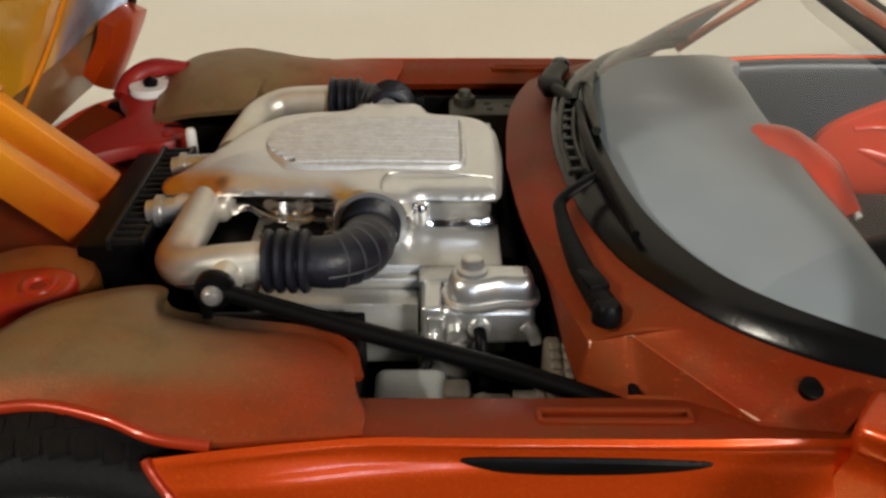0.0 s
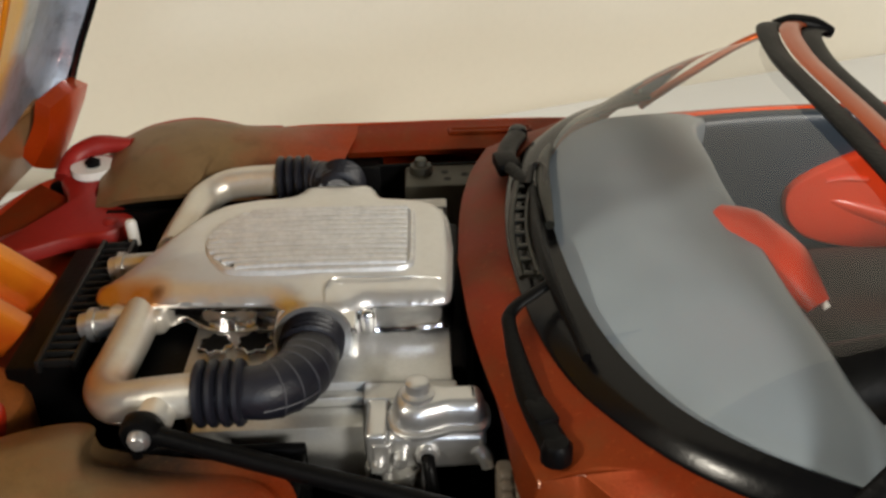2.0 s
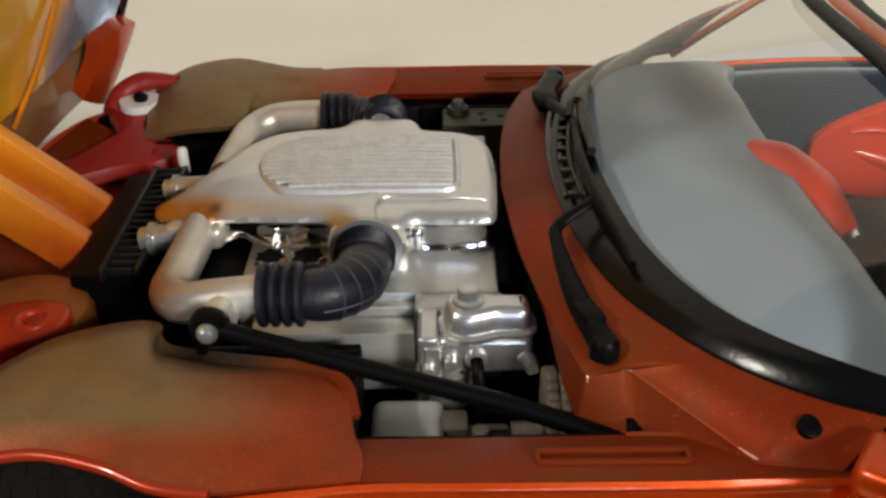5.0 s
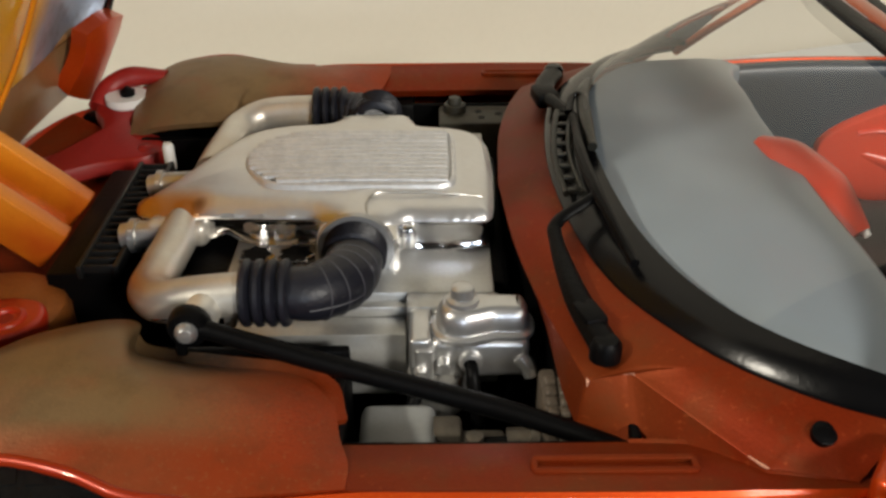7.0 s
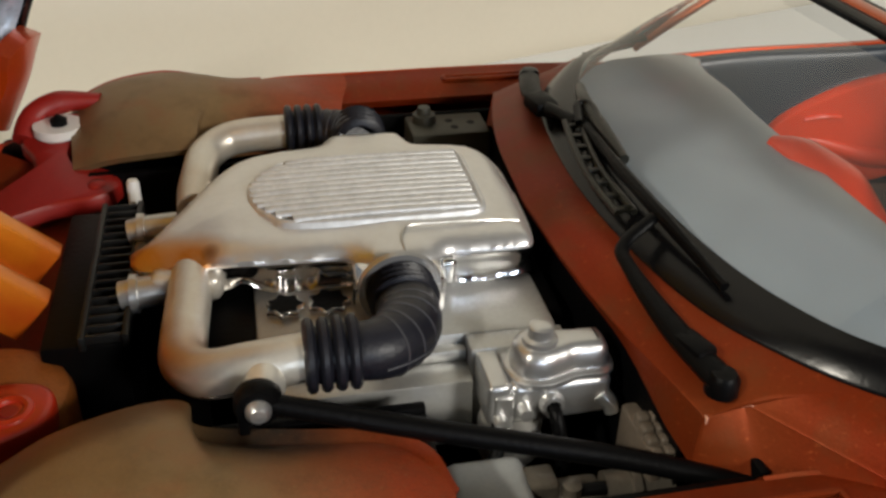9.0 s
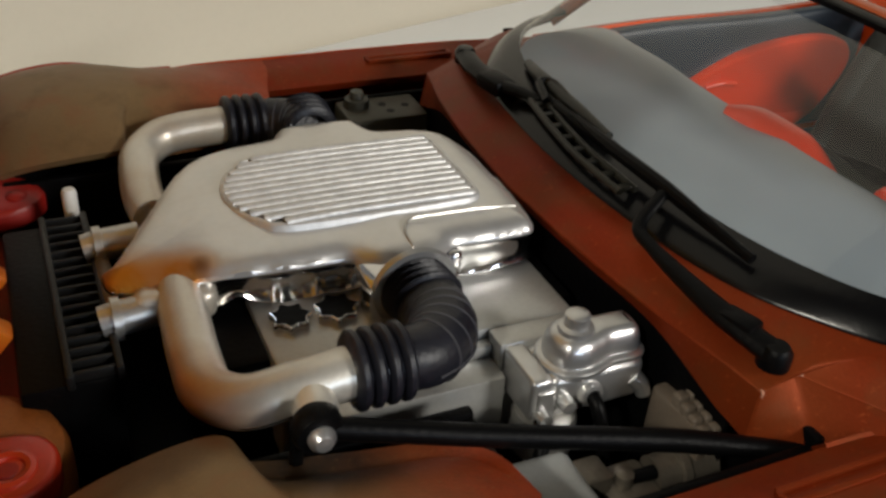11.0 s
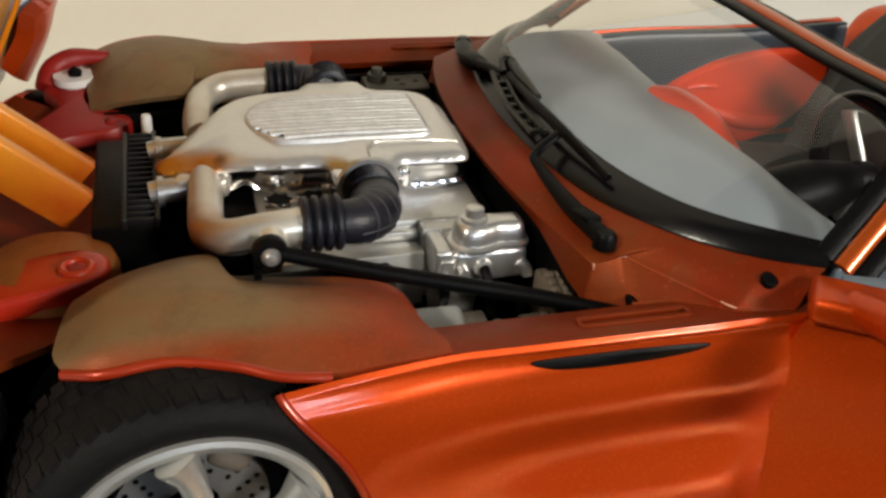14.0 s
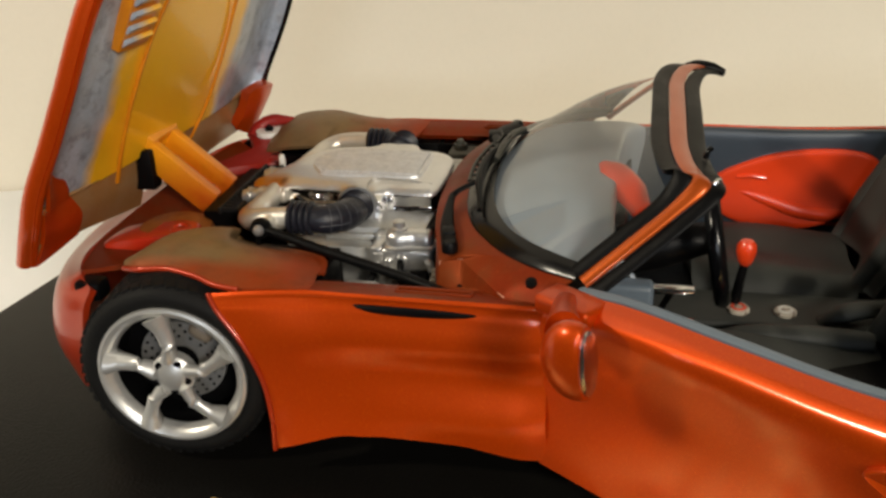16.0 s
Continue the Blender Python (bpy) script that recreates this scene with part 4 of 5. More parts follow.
def build_cover():
    """Pillow-shaped top of the intake: a net between its two edges, rounded off towards them."""
    bm = bmesh.new()
    nx, ny = 110, 64
    net = []
    for i in range(nx + 1):
        x = TIP + (END - TIP) * (0.5 - 0.5 * math.cos(math.pi * i / nx))
        y0, y1 = along(near_edge, x), along(far_edge, x)
        col = []
        for j in range(ny + 1):
            y = y0 + (y1 - y0) * (0.5 - 0.5 * math.cos(math.pi * j / ny))
            d = 0.0 if i in (0, nx) or j in (0, ny) else min((Vector((x, y)) - q).length for q in rim_points)
            e = min(1.0, d / 3.4)
            col.append(bm.verts.new((x, y, lip_z(x) + 1.9 * math.sqrt(max(0.0, 1 - (1 - e) ** 2)) + 0.75 * (1 - math.exp(-(max(0.0, d - 1.5) / 5.0) ** 2)))))
        net.append(col)
    for i in range(nx):
        for j in range(ny):
            bm.faces.new((net[i][j], net[i + 1][j], net[i + 1][j + 1], net[i][j + 1]))
    bmesh.ops.remove_doubles(bm, verts=bm.verts, dist=0.005)
    return bm


def build_skirt():
    """Upright plated wall below the shoulder, with a waved lower edge and a thin lip."""
    loop = near_edge + list(reversed(far_edge))[1:-1]
    bm = bmesh.new()
    n = len(loop)
    rings = []
    for level in range(7):
        ring = []
        for i, (x, y) in enumerate(loop):
            a, b = Vector(loop[i - 1]), Vector(loop[(i + 1) % n])
            d = (b - a).normalized()
            out = Vector((d.y, -d.x))
            top = lip_z(x) + 0.04
            low = 34.9
            if y < 4:
                low += 1.3 * math.exp(-((x - 8.6) / 1.7) ** 2) - 0.4 * math.exp(-((x - 13.5) / 3.0) ** 2) - 0.5 * math.exp(-((x - 33) / 3.5) ** 2) + 0.08 * math.sin(x * 2.3) * (x > 10)
            f = (0.0, 0.12, 0.3, 0.75, 0.9, 0.95, 1.0)[level]
            push = (0.0, 0.08, -0.3, -0.3, 0.0, 0.08, -0.1)[level]
            ring.append(bm.verts.new((x + out.x * push, y + out.y * push, top + (low - top) * f)))
        rings.append(ring)
    for r0, r1 in zip(rings, rings[1:]):
        for j in range(n):
            bm.faces.new((r0[j], r0[(j + 1) % n], r1[(j + 1) % n], r1[j]))
    bm.faces.new(rings[-1])
    return bm


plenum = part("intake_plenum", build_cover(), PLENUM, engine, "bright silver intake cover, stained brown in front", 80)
part("skirt", build_skirt(), BRIGHT, plenum, "mirror-bright plated edge of the cover", 75)
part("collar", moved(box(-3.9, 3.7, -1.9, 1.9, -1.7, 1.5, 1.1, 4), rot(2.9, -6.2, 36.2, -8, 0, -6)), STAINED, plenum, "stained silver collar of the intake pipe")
RY = 3.4


def rib_start(dy):
    return 10.6 + 8.0 * (1 - math.sqrt(max(0.0, 1 - (dy / 7.8) ** 2)))


pad = [(rib_start(v) - 0.9, RY + v * 1.06) for v in (-7.0, -5.6, -3.8, -1.9, 0, 1.9, 3.8, 5.6, 7.0)] + [(22, RY + 7.9), (32, RY + 7.9), (34.6, RY + 7.7), (35.8, RY + 6.6), (36.0, RY + 3), (36.0, RY - 3), (35.8, RY - 6.6), (34.6, RY - 7.7), (32, RY - 7.9), (22, RY - 7.9)]
part("rib_pad", slab(closed_curve(pad, 96), [(39.4, -0.2), (40.9, 0.0), (41.1, 0.2), (41.15, 0.5), (40.75, 0.85)]), RIBS, plenum)
for k in range(12):
    dy = -6.8 + 13.6 * k / 11
    x0 = rib_start(dy)
    wave = [0.51 + 0.05 * math.sin(2.1 * k + 1.3 * q) for q in range(9)]
    part("rib", tube([(x0, RY + dy, 40.95), (x0 + 0.5, RY + dy, 41.1), (22, RY + dy, 41.25), (33.8, RY + dy, 41.1), (34.6, RY + dy, 40.9)], wave, 10, 26, squash=0.9), RIBS, plenum)
part("seam", tube([(25.6, -9.6, 39.7), (25.5, -7.6, 40.45), (26.6, -6.1, 40.75), (30, -5.9, 40.7), (35, -5.9, 40.5), (39, -5.6, 39.9)], 0.16, 6, 30), SATIN, plenum)
for s in (-1, 1):
    nb = -12.4 if s < 0 else 22.2
    if s < 0:
        neck = part("neck", moved(slab(closed_curve([(-4.9, -2.2), (-4.9, 1.2), (-4.0, 2.3), (-1.5, 2.6), (1.5, 2.6), (4.0, 2.3), (4.8, 1.2), (4.8, -2.4), (4.4, -3.4), (3.2, -3.5), (2.6, -2.4), (0, -2.0), (-2.6, -2.2), (-3.2, -3.0), (-4.4, -3.0)], 80), [(-3.0, 0.3), (-2.7, 0.0), (2.0, 0.0), (2.5, 0.15), (2.7, 0.5)]), rot(24.6, -10.6, 36.4, 90)), BRIGHT, plenum, "plated hose neck with two ears", 35)
        part("neck_rim", moved(lathe([(3.3, -0.5), (4.3, -0.4), (4.5, 0.1), (4.2, 0.5), (3.3, 0.5)], "y", 36), rot(24.4, -13.0, 37.4)), SILVER, neck)
        part("notch_lug", box(29.4, 31.2, -9.9, -7.6, 34.9, 38.2, 0.6, 3), BRIGHT, neck)
    # silver pipe, ribbed boot and rubber elbow
    c, up = (-24.4, 0.0) if s < 0 else (27.4, -1.5)
    if s < 0:
        line = [(3.3, -5.5, 36.5), (3.0, -10.5, 36.3), (2.7, -16.2, 36.3), (2.9, -20.6, 36.7), (5.2, -23.8, 37.6), (9.2, -24.4, 38.4), (14.5, -24.4, 38.9)]
    else:
        line = [(3.6, 9.0, 36.2), (3.4, 15, 35.6), (3.8, 20.5, 35.5), (4.6, 24.6, 35.9), (7.2, 27.0, 36.7), (10.5, 27.4, 37.2), (16.5, 27.4, 37.4)]
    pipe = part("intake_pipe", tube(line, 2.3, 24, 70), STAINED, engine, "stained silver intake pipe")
    part("pipe_seam", tube([Vector(p) + Vector((-1.5, s * 1.1, -1.3)) * (1 - k / 6) + Vector((0, s * 2.2, -0.7)) * (k / 6) for k, p in enumerate(line)][2:-1], 0.26, 6, 40), BRIGHT, pipe)
    if s < 0:
        part("boss", lathe([(0.1, -28.2), (1.5, -28.2), (1.8, -27.6), (1.9, -25.4), (0.1, -25.0)], "y", 28, (10.0, 0, 38.2), False), STAINED, pipe)
    x0 = 13.7 if s < 0 else 15.4
    if s < 0:
        bend_line = [(x0, c, 38.9), (18.2, c - 0.1, 38.9), (21.2, c + 0.5, 38.6), (23.6, c + 3.0, 38.3), (24.4, c + 6.4, 37.9), (24.4, -12.6, 37.4)]
    else:
        bend_line = [(x0, c, 38.9 + up), (17.8, c, 38.9 + up), (20.6, c - 0.5, 38.8 + up), (23.4, c - 2.2, 38.7 + up * 0.8), (24.8, c - 4.6, 38.5 + up * 0.5), (25.0, nb, 38.0)]
    hose = part("intake_hose", tube(bend_line, [2.6, 2.7, 2.95, 3.15, 3.2, 3.1], 24, 70), HOSE, engine, "dark rubber elbow hose with ribbed ends")
    for k in range(4):
        part("bellows_ring", lathe([(2.2, -0.62), (3.2, -0.5), (3.5, -0.2), (3.5, 0.2), (3.2, 0.5), (2.2, 0.62)], "x", 32, (x0 + 0.5 + 1.32 * k, c, 38.9 + up)), HOSE, hose)
    way = cat(bend_line, 61)
    for k in (25, 30, 35, 40, 45):
        aim = (way[k + 1] - way[k - 1]).to_track_quat("X", "Z").to_matrix().to_4x4()
        rb = 2.82 + 0.34 * min(1.0, (k - 12) / 24) if k < 40 else 3.16
        part("hose_band", moved(lathe([(rb - 0.15, -0.16), (rb + 0.07, -0.07), (rb + 0.07, 0.07), (rb - 0.15, 0.16)], "x", 32), Matrix.Translation(way[k]) @ aim), HOSE_WORN, hose)
    for k in range(4):
        part("bellows_ring", moved(lathe([(2.4, -0.42), (3.3, -0.34), (3.65, 0), (3.3, 0.34), (2.4, 0.42)], "y", 32), rot(24.4 if s < 0 else 25.0, (-13.4 if s < 0 else nb) + s * (0.1 + 0.85 * k), 37.5 + 0.12 * k, s * -3 * k, 0, 0)), HOSE, hose)
    side = Vector((0.7, s * 0.7, 0))
    part("moulding_seam", tube([way[q] + (side * min(1.0, max(0.0, (q - 18) / 10)) + Vector((0, s, 0)) * max(0.0, 1 - (q - 14) / 14)).normalized() * (2.95 if q < 30 else 3.16) + Vector((0, 0, -0.3)) for q in range(20, 50, 5)], 0.13, 6, 30), HOSE_WORN, hose)
# radiator connections
for y in (-6.6, 6.4):
    part("coolant_stub", tube([(-4.0, y, 35.4), (-2, y, 35.7), (1.6, y, 36.0)], [1.6, 1.7, 1.6], 20, 12), SATIN, engine)
    part("stub_flange", lathe([(1.2, -0.5), (2.1, -0.4), (2.1, 0.4), (1.2, 0.5)], "x", 24, (-2.6, y, 35.6)), SATIN, engine)
# cylinder-head covers
for s in (-1, 1):
    w = lambda a, b: (min(EY + s * a, EY + s * b), max(EY + s * a, EY + s * b))
    head = part("valve_cover", box(9.5, 40, *w(7, 20.2), 24, 34.6, 0.5), COVER, engine, "flat grey metal cylinder-head cover")
    for k in ((11.5, 30.2, *w(20.2, 24.8), 24, 32.2), (18.8, 30.2, *w(20.25, 21.6), 32.2, 33.6), (30.2, 40.4, *w(20.2, 23), 24, 34.55)):
        part("cover_step", box(*k, 0.3), COVER, head)
    star = lambda r: closed_curve([((r * (0.82 if i % 2 else 1.06)) * math.cos(math.pi * i / 7), (r * (0.82 if i % 2 else 1.06)) * math.sin(math.pi * i / 7)) for i in range(14)], 70)
    for cx, r in ((12.6, 2.0), (17.2, 2.2)):
        part("star_bolt", moved(slab(star(r), [(34.4, 0), (35.35, 0), (35.5, 0.12)]), rot(cx, EY + s * 13.2, 0)), BRIGHT, head, "bright star-shaped rim")
        part("star_socket", moved(slab(star(r - 0.28), [(35.3, 0), (35.53, 0)]), rot(cx, EY + s * 13.2, 0)), BLACK, head)
    part("casting", join(*[box(21.5 + 3.2 * k, 23.6 + 3.2 * k, *w(11.4, 13.4), 34, 35.0, 0.3) for k in range(2)]), CHROME, head)
part("block", box(4, 42, -15, 19, 12, 34, 1), BLACK, engine, "black engine block")
# radiator
radiator = part("radiator", box(-11.6, -3.4, -13, 14.5, 14, 34.2, 0.5), BLACK, car, "black ribbed radiator")
for k in range(17):
    part("fin", box(-7.2, -3.4, -12.7 + 1.66 * k, -12.3 + 1.66 * k, 33.8, 35.1, 0.12), FIN, radiator)
for x in (-7.8, -3.6):
    part("fin_rail", box(x, x + 0.7, -13.2, 14.7, 33.6, 35.3, 0.2), FIN, radiator)
part("gasket", tube([(-2.7, -8, 34.6), (-2.5, -2, 35.0), (-2.6, 4, 34.9), (-2.8, 11, 34.6)], [0.5, 0.9, 0.8, 0.5], 10, 30, squash=0.8), CREAM, radiator, "crumbly cream glue along the radiator top")
part("radiator_cap", lathe([(0.1, 37.0), (0.6, 36.9), (0.8, 36.5), (0.8, 33)], "z", 18, (-4.2, 17, 0), False), WHITE, radiator, "pale filler cap")

# brake-fluid reservoir on the near head
res = part("brake_reservoir", box(32.8, 43.2, -26.5, -20.4, 29.2, 34.0, 0.9, 4), SILVER, car, "satin silver brake-fluid reservoir with a domed lid")
TANK = closed_curve([(33.4, -23.7), (34.2, -25.9), (36.2, -26.5), (38.2, -26.0), (39.6, -25.6), (42.2, -25.6), (43.1, -24.7), (43.1, -22.6), (42.3, -21.7), (39.2, -21.5), (36.2, -20.9), (34.2, -21.6)], 72)
part("tank", slab(TANK, [(33.6, 0.0), (35.3, 0.0), (36.2, 0.16), (36.8, 0.45), (37.15, 0.9), (37.25, 1.3)]), SILVER, res)
part("flange", slab(TANK, [(33.6, -0.45), (33.9, -0.6), (34.3, -0.6), (34.5, -0.4), (34.55, 0.1)]), SILVER, res)
part("side_rib", box(30.6, 32.9, -26.6, -19.4, 29.6, 34.3, 0.5, 3), SILVER, res)
part("side_rib", box(31.2, 33.2, -26.9, -25.9, 28.6, 33.2, 0.35, 3), SILVER, res)
part("cap", lathe([(0.1, 39.2), (0.95, 39.18), (1.2, 39.0), (1.25, 37.9), (1.7, 37.7), (1.75, 37.4), (1.75, 36.9)], "z", 20, (36.2, -23.8, 0), False), SILVER, res, "bright round filler cap")
part("ear", tube([(42.2, -25.9, 31.6), (43.0, -26.5, 30.8), (43.3, -26.9, 29.8)], [1.0, 0.9, 0.75], 12, 10), SILVER, res)
for x, z in ((31.8, 30.4), (34.2, 31.4)):
    part("bolt", lathe([(0.1, -1.0), (0.7, -0.9), (0.8, 0), (0.8, 1)], "y", 14, (x, -26.9, z), False), SILVER, res)
part("port", lathe([(0.75, -0.7), (1.15, -0.6), (1.3, 0), (1.3, 1.2), (0.75, 1.2)], "y", 18, (37.0, -26.6, 31.6)), SILVER, res)
part("pump_body", lathe([(0.1, 29.4), (3.0, 29.4), (3.2, 28.6), (3.0, 27.6), (3.3, 26.8), (3.1, 25), (0.1, 25)], "z", 26, (33.4, -25.0, 0), False), SATIN, res, "small ribbed metal body")
for pts in ([(37.0, -26.6, 31.6), (37.2, -28.2, 30.6), (37.6, -29.4, 27), (37.8, -30.4, 22)], [(31.6, -27.0, 30.2), (31.4, -28.4, 28.8), (30.6, -29.4, 27), (30.2, -31, 24)],
            [(30.4, -30.5, 26.2), (30.8, -32.6, 25.2), (33.6, -33.4, 25.0), (37, -33.0, 25.4), (39, -32.4, 24.5)], [(38, -33.4, 26.4), (42, -34.0, 27), (46, -33.8, 26.4), (48, -32.6, 24)]):
    part("cable", tube(pts, 0.7, 10, 24), BLACK, car, "black rubber cable")
part("washer_tank", box(25.6, 33.4, -39.5, -29.0, 16, 28.4, 1.2, 3), PALE, car, "pale grey fluid tank")
part("fuse_box", join(box(35, 40.5, -36.4, -31.0, 20, 26.4, 0.7), lathe([(0.1, 27.8), (0.9, 27.6), (1.0, 25), (0.1, 25)], "z", 14, (37.2, -33.6, 0), False)), DULL, car, "small dull metal unit with a bolt")
part("solenoid", join(tube([(40.5, -33.4, 26.0), (47, -33.6, 26.2)], 1.9, 16, 8), lathe([(1.6, -0.5), (2.4, -0.4), (2.4, 0.4), (1.6, 0.5)], "x", 20, (43.2, -33.5, 26.1))), DULL, car, "small dull metal cylinder")
part("bracket_plate", box(32.5, 36, -34, -30.6, 20, 28.0, 0.6), DULL, car)
hose = part("ribbed_hose", box(44.0, 47.2, -34.4, -27.0, 24, 31.0, 0.5), CREAM, car, "dusty beige ribbed hose beside the cowl")
for k in range(4):
    for x in (44.2, 45.6):
        part("rib", box(x, x + 1.4, -30.9 - 1.25 * k, -29.6 - 1.25 * k, 27.4 - 0.33 * k, 32.2 - 0.33 * k, 0.4, 3), CREAM, hose)
part("relay_box", join(box(34.0, 46, 32.4, 39.9, 24, 33.0, 0.5), lathe([(0.1, 35.4), (0.9, 35.3), (1.1, 34.8), (1.1, 33)], "z", 14, (36.6, 37.4, 0), False), lathe([(0.1, 34.4), (1.7, 34.2), (1.9, 33)], "z", 16, (36.6, 37.4, 0), False)), OLIVE, car, "olive-grey relay box with small holes")
for x, y in ((40.4, 37.0), (40.8, 34.6), (43.6, 36.0)):
    part("relay_hole", lathe([(0.1, 33.06), (0.6, 33.06), (0.6, 32.8)], "z", 12, (x, y, 0), False), BLACK, car)

# bonnet strut
strut = part("bonnet_strut", tube([(10.5, -29.8, 38.4), (24, -32.5, 35.6), (40, -36.1, 33.0), (51.4, -40.3, 31.5)], [0.95, 1.0, 1.05, 0.95], 16, 20), BLACK, car, "slim black bonnet strut with a ball joint")
part("ball_socket", lathe([(1.0, -1.2), (1.8, -1.1), (2.1, -0.5), (2.1, 0.6), (1.7, 1.1), (0.1, 1.2)], "y", 28, (9.3, -29.4, 38.5), False), BLACK, strut)
part("screw", lathe([(0.1, -1.7), (0.7, -1.6), (1.1, -1.1), (1.15, -0.6), (1.15, 0.4)], "y", 24, (9.3, -29.9, 38.5), False), SILVER, strut, "chrome screw head")
part("pin", box(7.4, 8.4, -29, -28, 34, 37, 0.3), BLACK, strut)

# ---- open bonnet ----
bonnet = new("bonnet")
bonnet.parent = car
tagged(bonnet, "raised orange bonnet showing its gold and grey underside")
ASKEW = Matrix.Translation((-25, 0, 0)) @ Matrix.Rotation(radians(-5), 4, "Z") @ Matrix.Translation((25, 0, 0))
RIM_LINE = [(-31, 42.5, 33.5), (-26.5, 44.5, 42), (-23, 44.8, 50), (-17.6, 44, 60), (-13.2, 43, 69), (-5.5, 40, 86), (3, 35, 99), (10, 29, 108)]
skin_rows = []
FAR_W = 4.5
for x, w, z in RIM_LINE:
    half_row = [(x, -w, z), (x - 3.4, -w * 0.985, z), (x - 8.5, -w * 0.68, z + 1), (x - 11, 0, z + 2)]
    skin_rows.append(half_row + [(a, -b * (w + FAR_W) / w, c) for a, b, c in reversed(half_row[:-1])])


def hood(name, bm, mat, label="", up=None):
    return part(name, moved(bm, ASKEW), mat, up or bonnet, label)


hood("skin", patch(skin_rows, 60, 44, 1.0, False), PAINT, "copper-orange outer skin")
liner_rows = []
for k, (x, w, z) in enumerate(RIM_LINE):
    f = w + FAR_W
    if k == 0:
        x, z = -25.7, 43.8
    elif k == 1:
        continue
    d = 0.0
    liner_rows.append([(x - 0.4, -w * 0.99, z), (x - 3.4, -w * 0.94, z), (x - 3.2 - d, -w * 0.78, z), (x - 2.2 - d, -w * 0.6, z), (x - 1.8 - d, 0, z), (x - 2.2 - d, w * 0.6, z), (x - 3.2 - d, f * 0.8, z), (x - 3.4, f * 0.95, z), (x - 0.4, f * 0.99, z)])
hood("liner", patch(liner_rows, 70, 44, 0.4), LINER, "underside airbrushed gold over grey-blue")
ARM_Y = {-1: -4.1, 1: 5.3}
GOLD_LINE = [(-28.6, 24, 41), (-23.8, 26.5, 50), (-17.6, 27, 63), (-10.0, 25, 78), (0.5, 21, 94)]
for s in (-1, 1):
    hood("stiffener", tube([(x + 0.2, s * (w - 8.5), z) for x, w, z in GOLD_LINE[:5]], 0.5, 10, 30, squash=0.8), PAINT_GOLD)
    e = 42.6 if s < 0 else 42.6 + FAR_W
    if s > 0:
        hood("corner_lug", patch([[(-31.5, s * (e - 0.3), 34), (-26.6, s * (e + 1.4), 42.5), (-24.4, s * (e + 1.6), 47)], [(-30.0, s * (e - 3.5), 34.6), (-26.0, s * (e - 3.5), 42.0), (-24.4, s * (e - 3.5), 47.6)], [(-30.6, s * (e - 8.5), 37.6), (-27.4, s * (e - 8.5), 42.5), (-26.2, s * (e - 8.0), 46.5)]], 16, 16, 3.0, s > 0), PAINT, "orange corner block of the bonnet")
    if s < 0:
        ridge = [(-29.2, -42.6, 45.6), (-30.6, -36, 45.0), (-30.4, -29, 44.4), (-29.6, -15, 44.0), (-28.8, -5, 43.8)]
        foot = [(-34.6, -41.6, 33.0), (-34.0, -36, 33.4), (-33.4, -28, 34.2), (-32.6, -16, 32.6), (-32.0, -4, 30.8)]
    else:
        ridge = [(-24.6, 44, 44.5), (-26.0, 38, 44.0), (-26.8, 30, 43.6), (-27.4, 18, 43.4), (-27.8, 8, 43.4)]
        foot = [(-27.6, 44, 33.6), (-28.6, 38, 33.2), (-29.4, 30, 32.8), (-30.4, 18, 32.0), (-31.4, 8, 31.2)]
    middle_row = [middle(a, b, 0, 0.8) for a, b in zip(ridge, foot)]
    flange = part("return_flange", patch([ridge, middle_row, foot], 40, 14, 0.8, s < 0), FLANGE, bonnet, "brown translucent lower lip of the bonnet")
    part("ridge", tube(ridge, [0.7, 0.5, 0.45, 0.4], 10, 30), FLANGE, bonnet)
    if s < 0:
        corner = [[Vector(p) + Vector((0.5, 0, 0)) for p in r[:3]] for r in (ridge, middle_row, foot)]
        corner[0][2] += Vector((0, -3, 0))
        part("corner_cap", patch(corner, 16, 16, 0.9, True), PAINT, flange, "orange corner of the bonnet")
        part("corner_pad", patch([[(-28.6, -42.4, 45.6), (-29.8, -38, 45.2), (-30.0, -33.5, 44.9)], [(-27.2, -43.0, 50), (-28.8, -39, 48.6), (-29.4, -34.0, 47.2)], [(-25.8, -43.6, 56), (-27.6, -40.5, 52.5), (-28.8, -35.5, 49.6)]], 16, 16, 0.8, True), PAINT, flange)
    hood("edge_lip", tube([(x, s * (w if s < 0 else w + FAR_W), z) for x, w, z in RIM_LINE], 0.7, 8, 40), GLOSS_BLACK if s > 0 else PAINT)
    part("hinge_arm", moved(box(-4.2, 2.0, -1.3, 1.3, -10.4, 11.5, 0.4), rot(-20.5, ARM_Y[s], 40.0, 0, -49, 0)), ARM_GOLD, bonnet, "gold hinge arm")
part("hinge_web", moved(box(-4.0, -3.4, ARM_Y[-1], ARM_Y[1], -9.5, 9.5), rot(-20.5, 0, 40.0, 0, -49, 0)), ARM_GOLD, bonnet)
part("hinge_bridge", moved(box(-3.4, 2.3, ARM_Y[-1] - 1.5, ARM_Y[1] + 1.5, -2.6, 2.4, 0.5), rot(-28.2, 0, 47.2, 0, -49, 0)), ARM_GOLD, bonnet)
part("hinge_pivot", box(-31, -25.5, -7.3, -3.4, 36, 45.5, 0.6), BLACK, bonnet, "black hinge pivot")
louvre = hood("louvre", moved(box(-1.2, 1.2, -5, 5, -7, 7, 0.4), rot(-9.8, -24, 80, 0, 28, 0)), PAINT_GOLD)
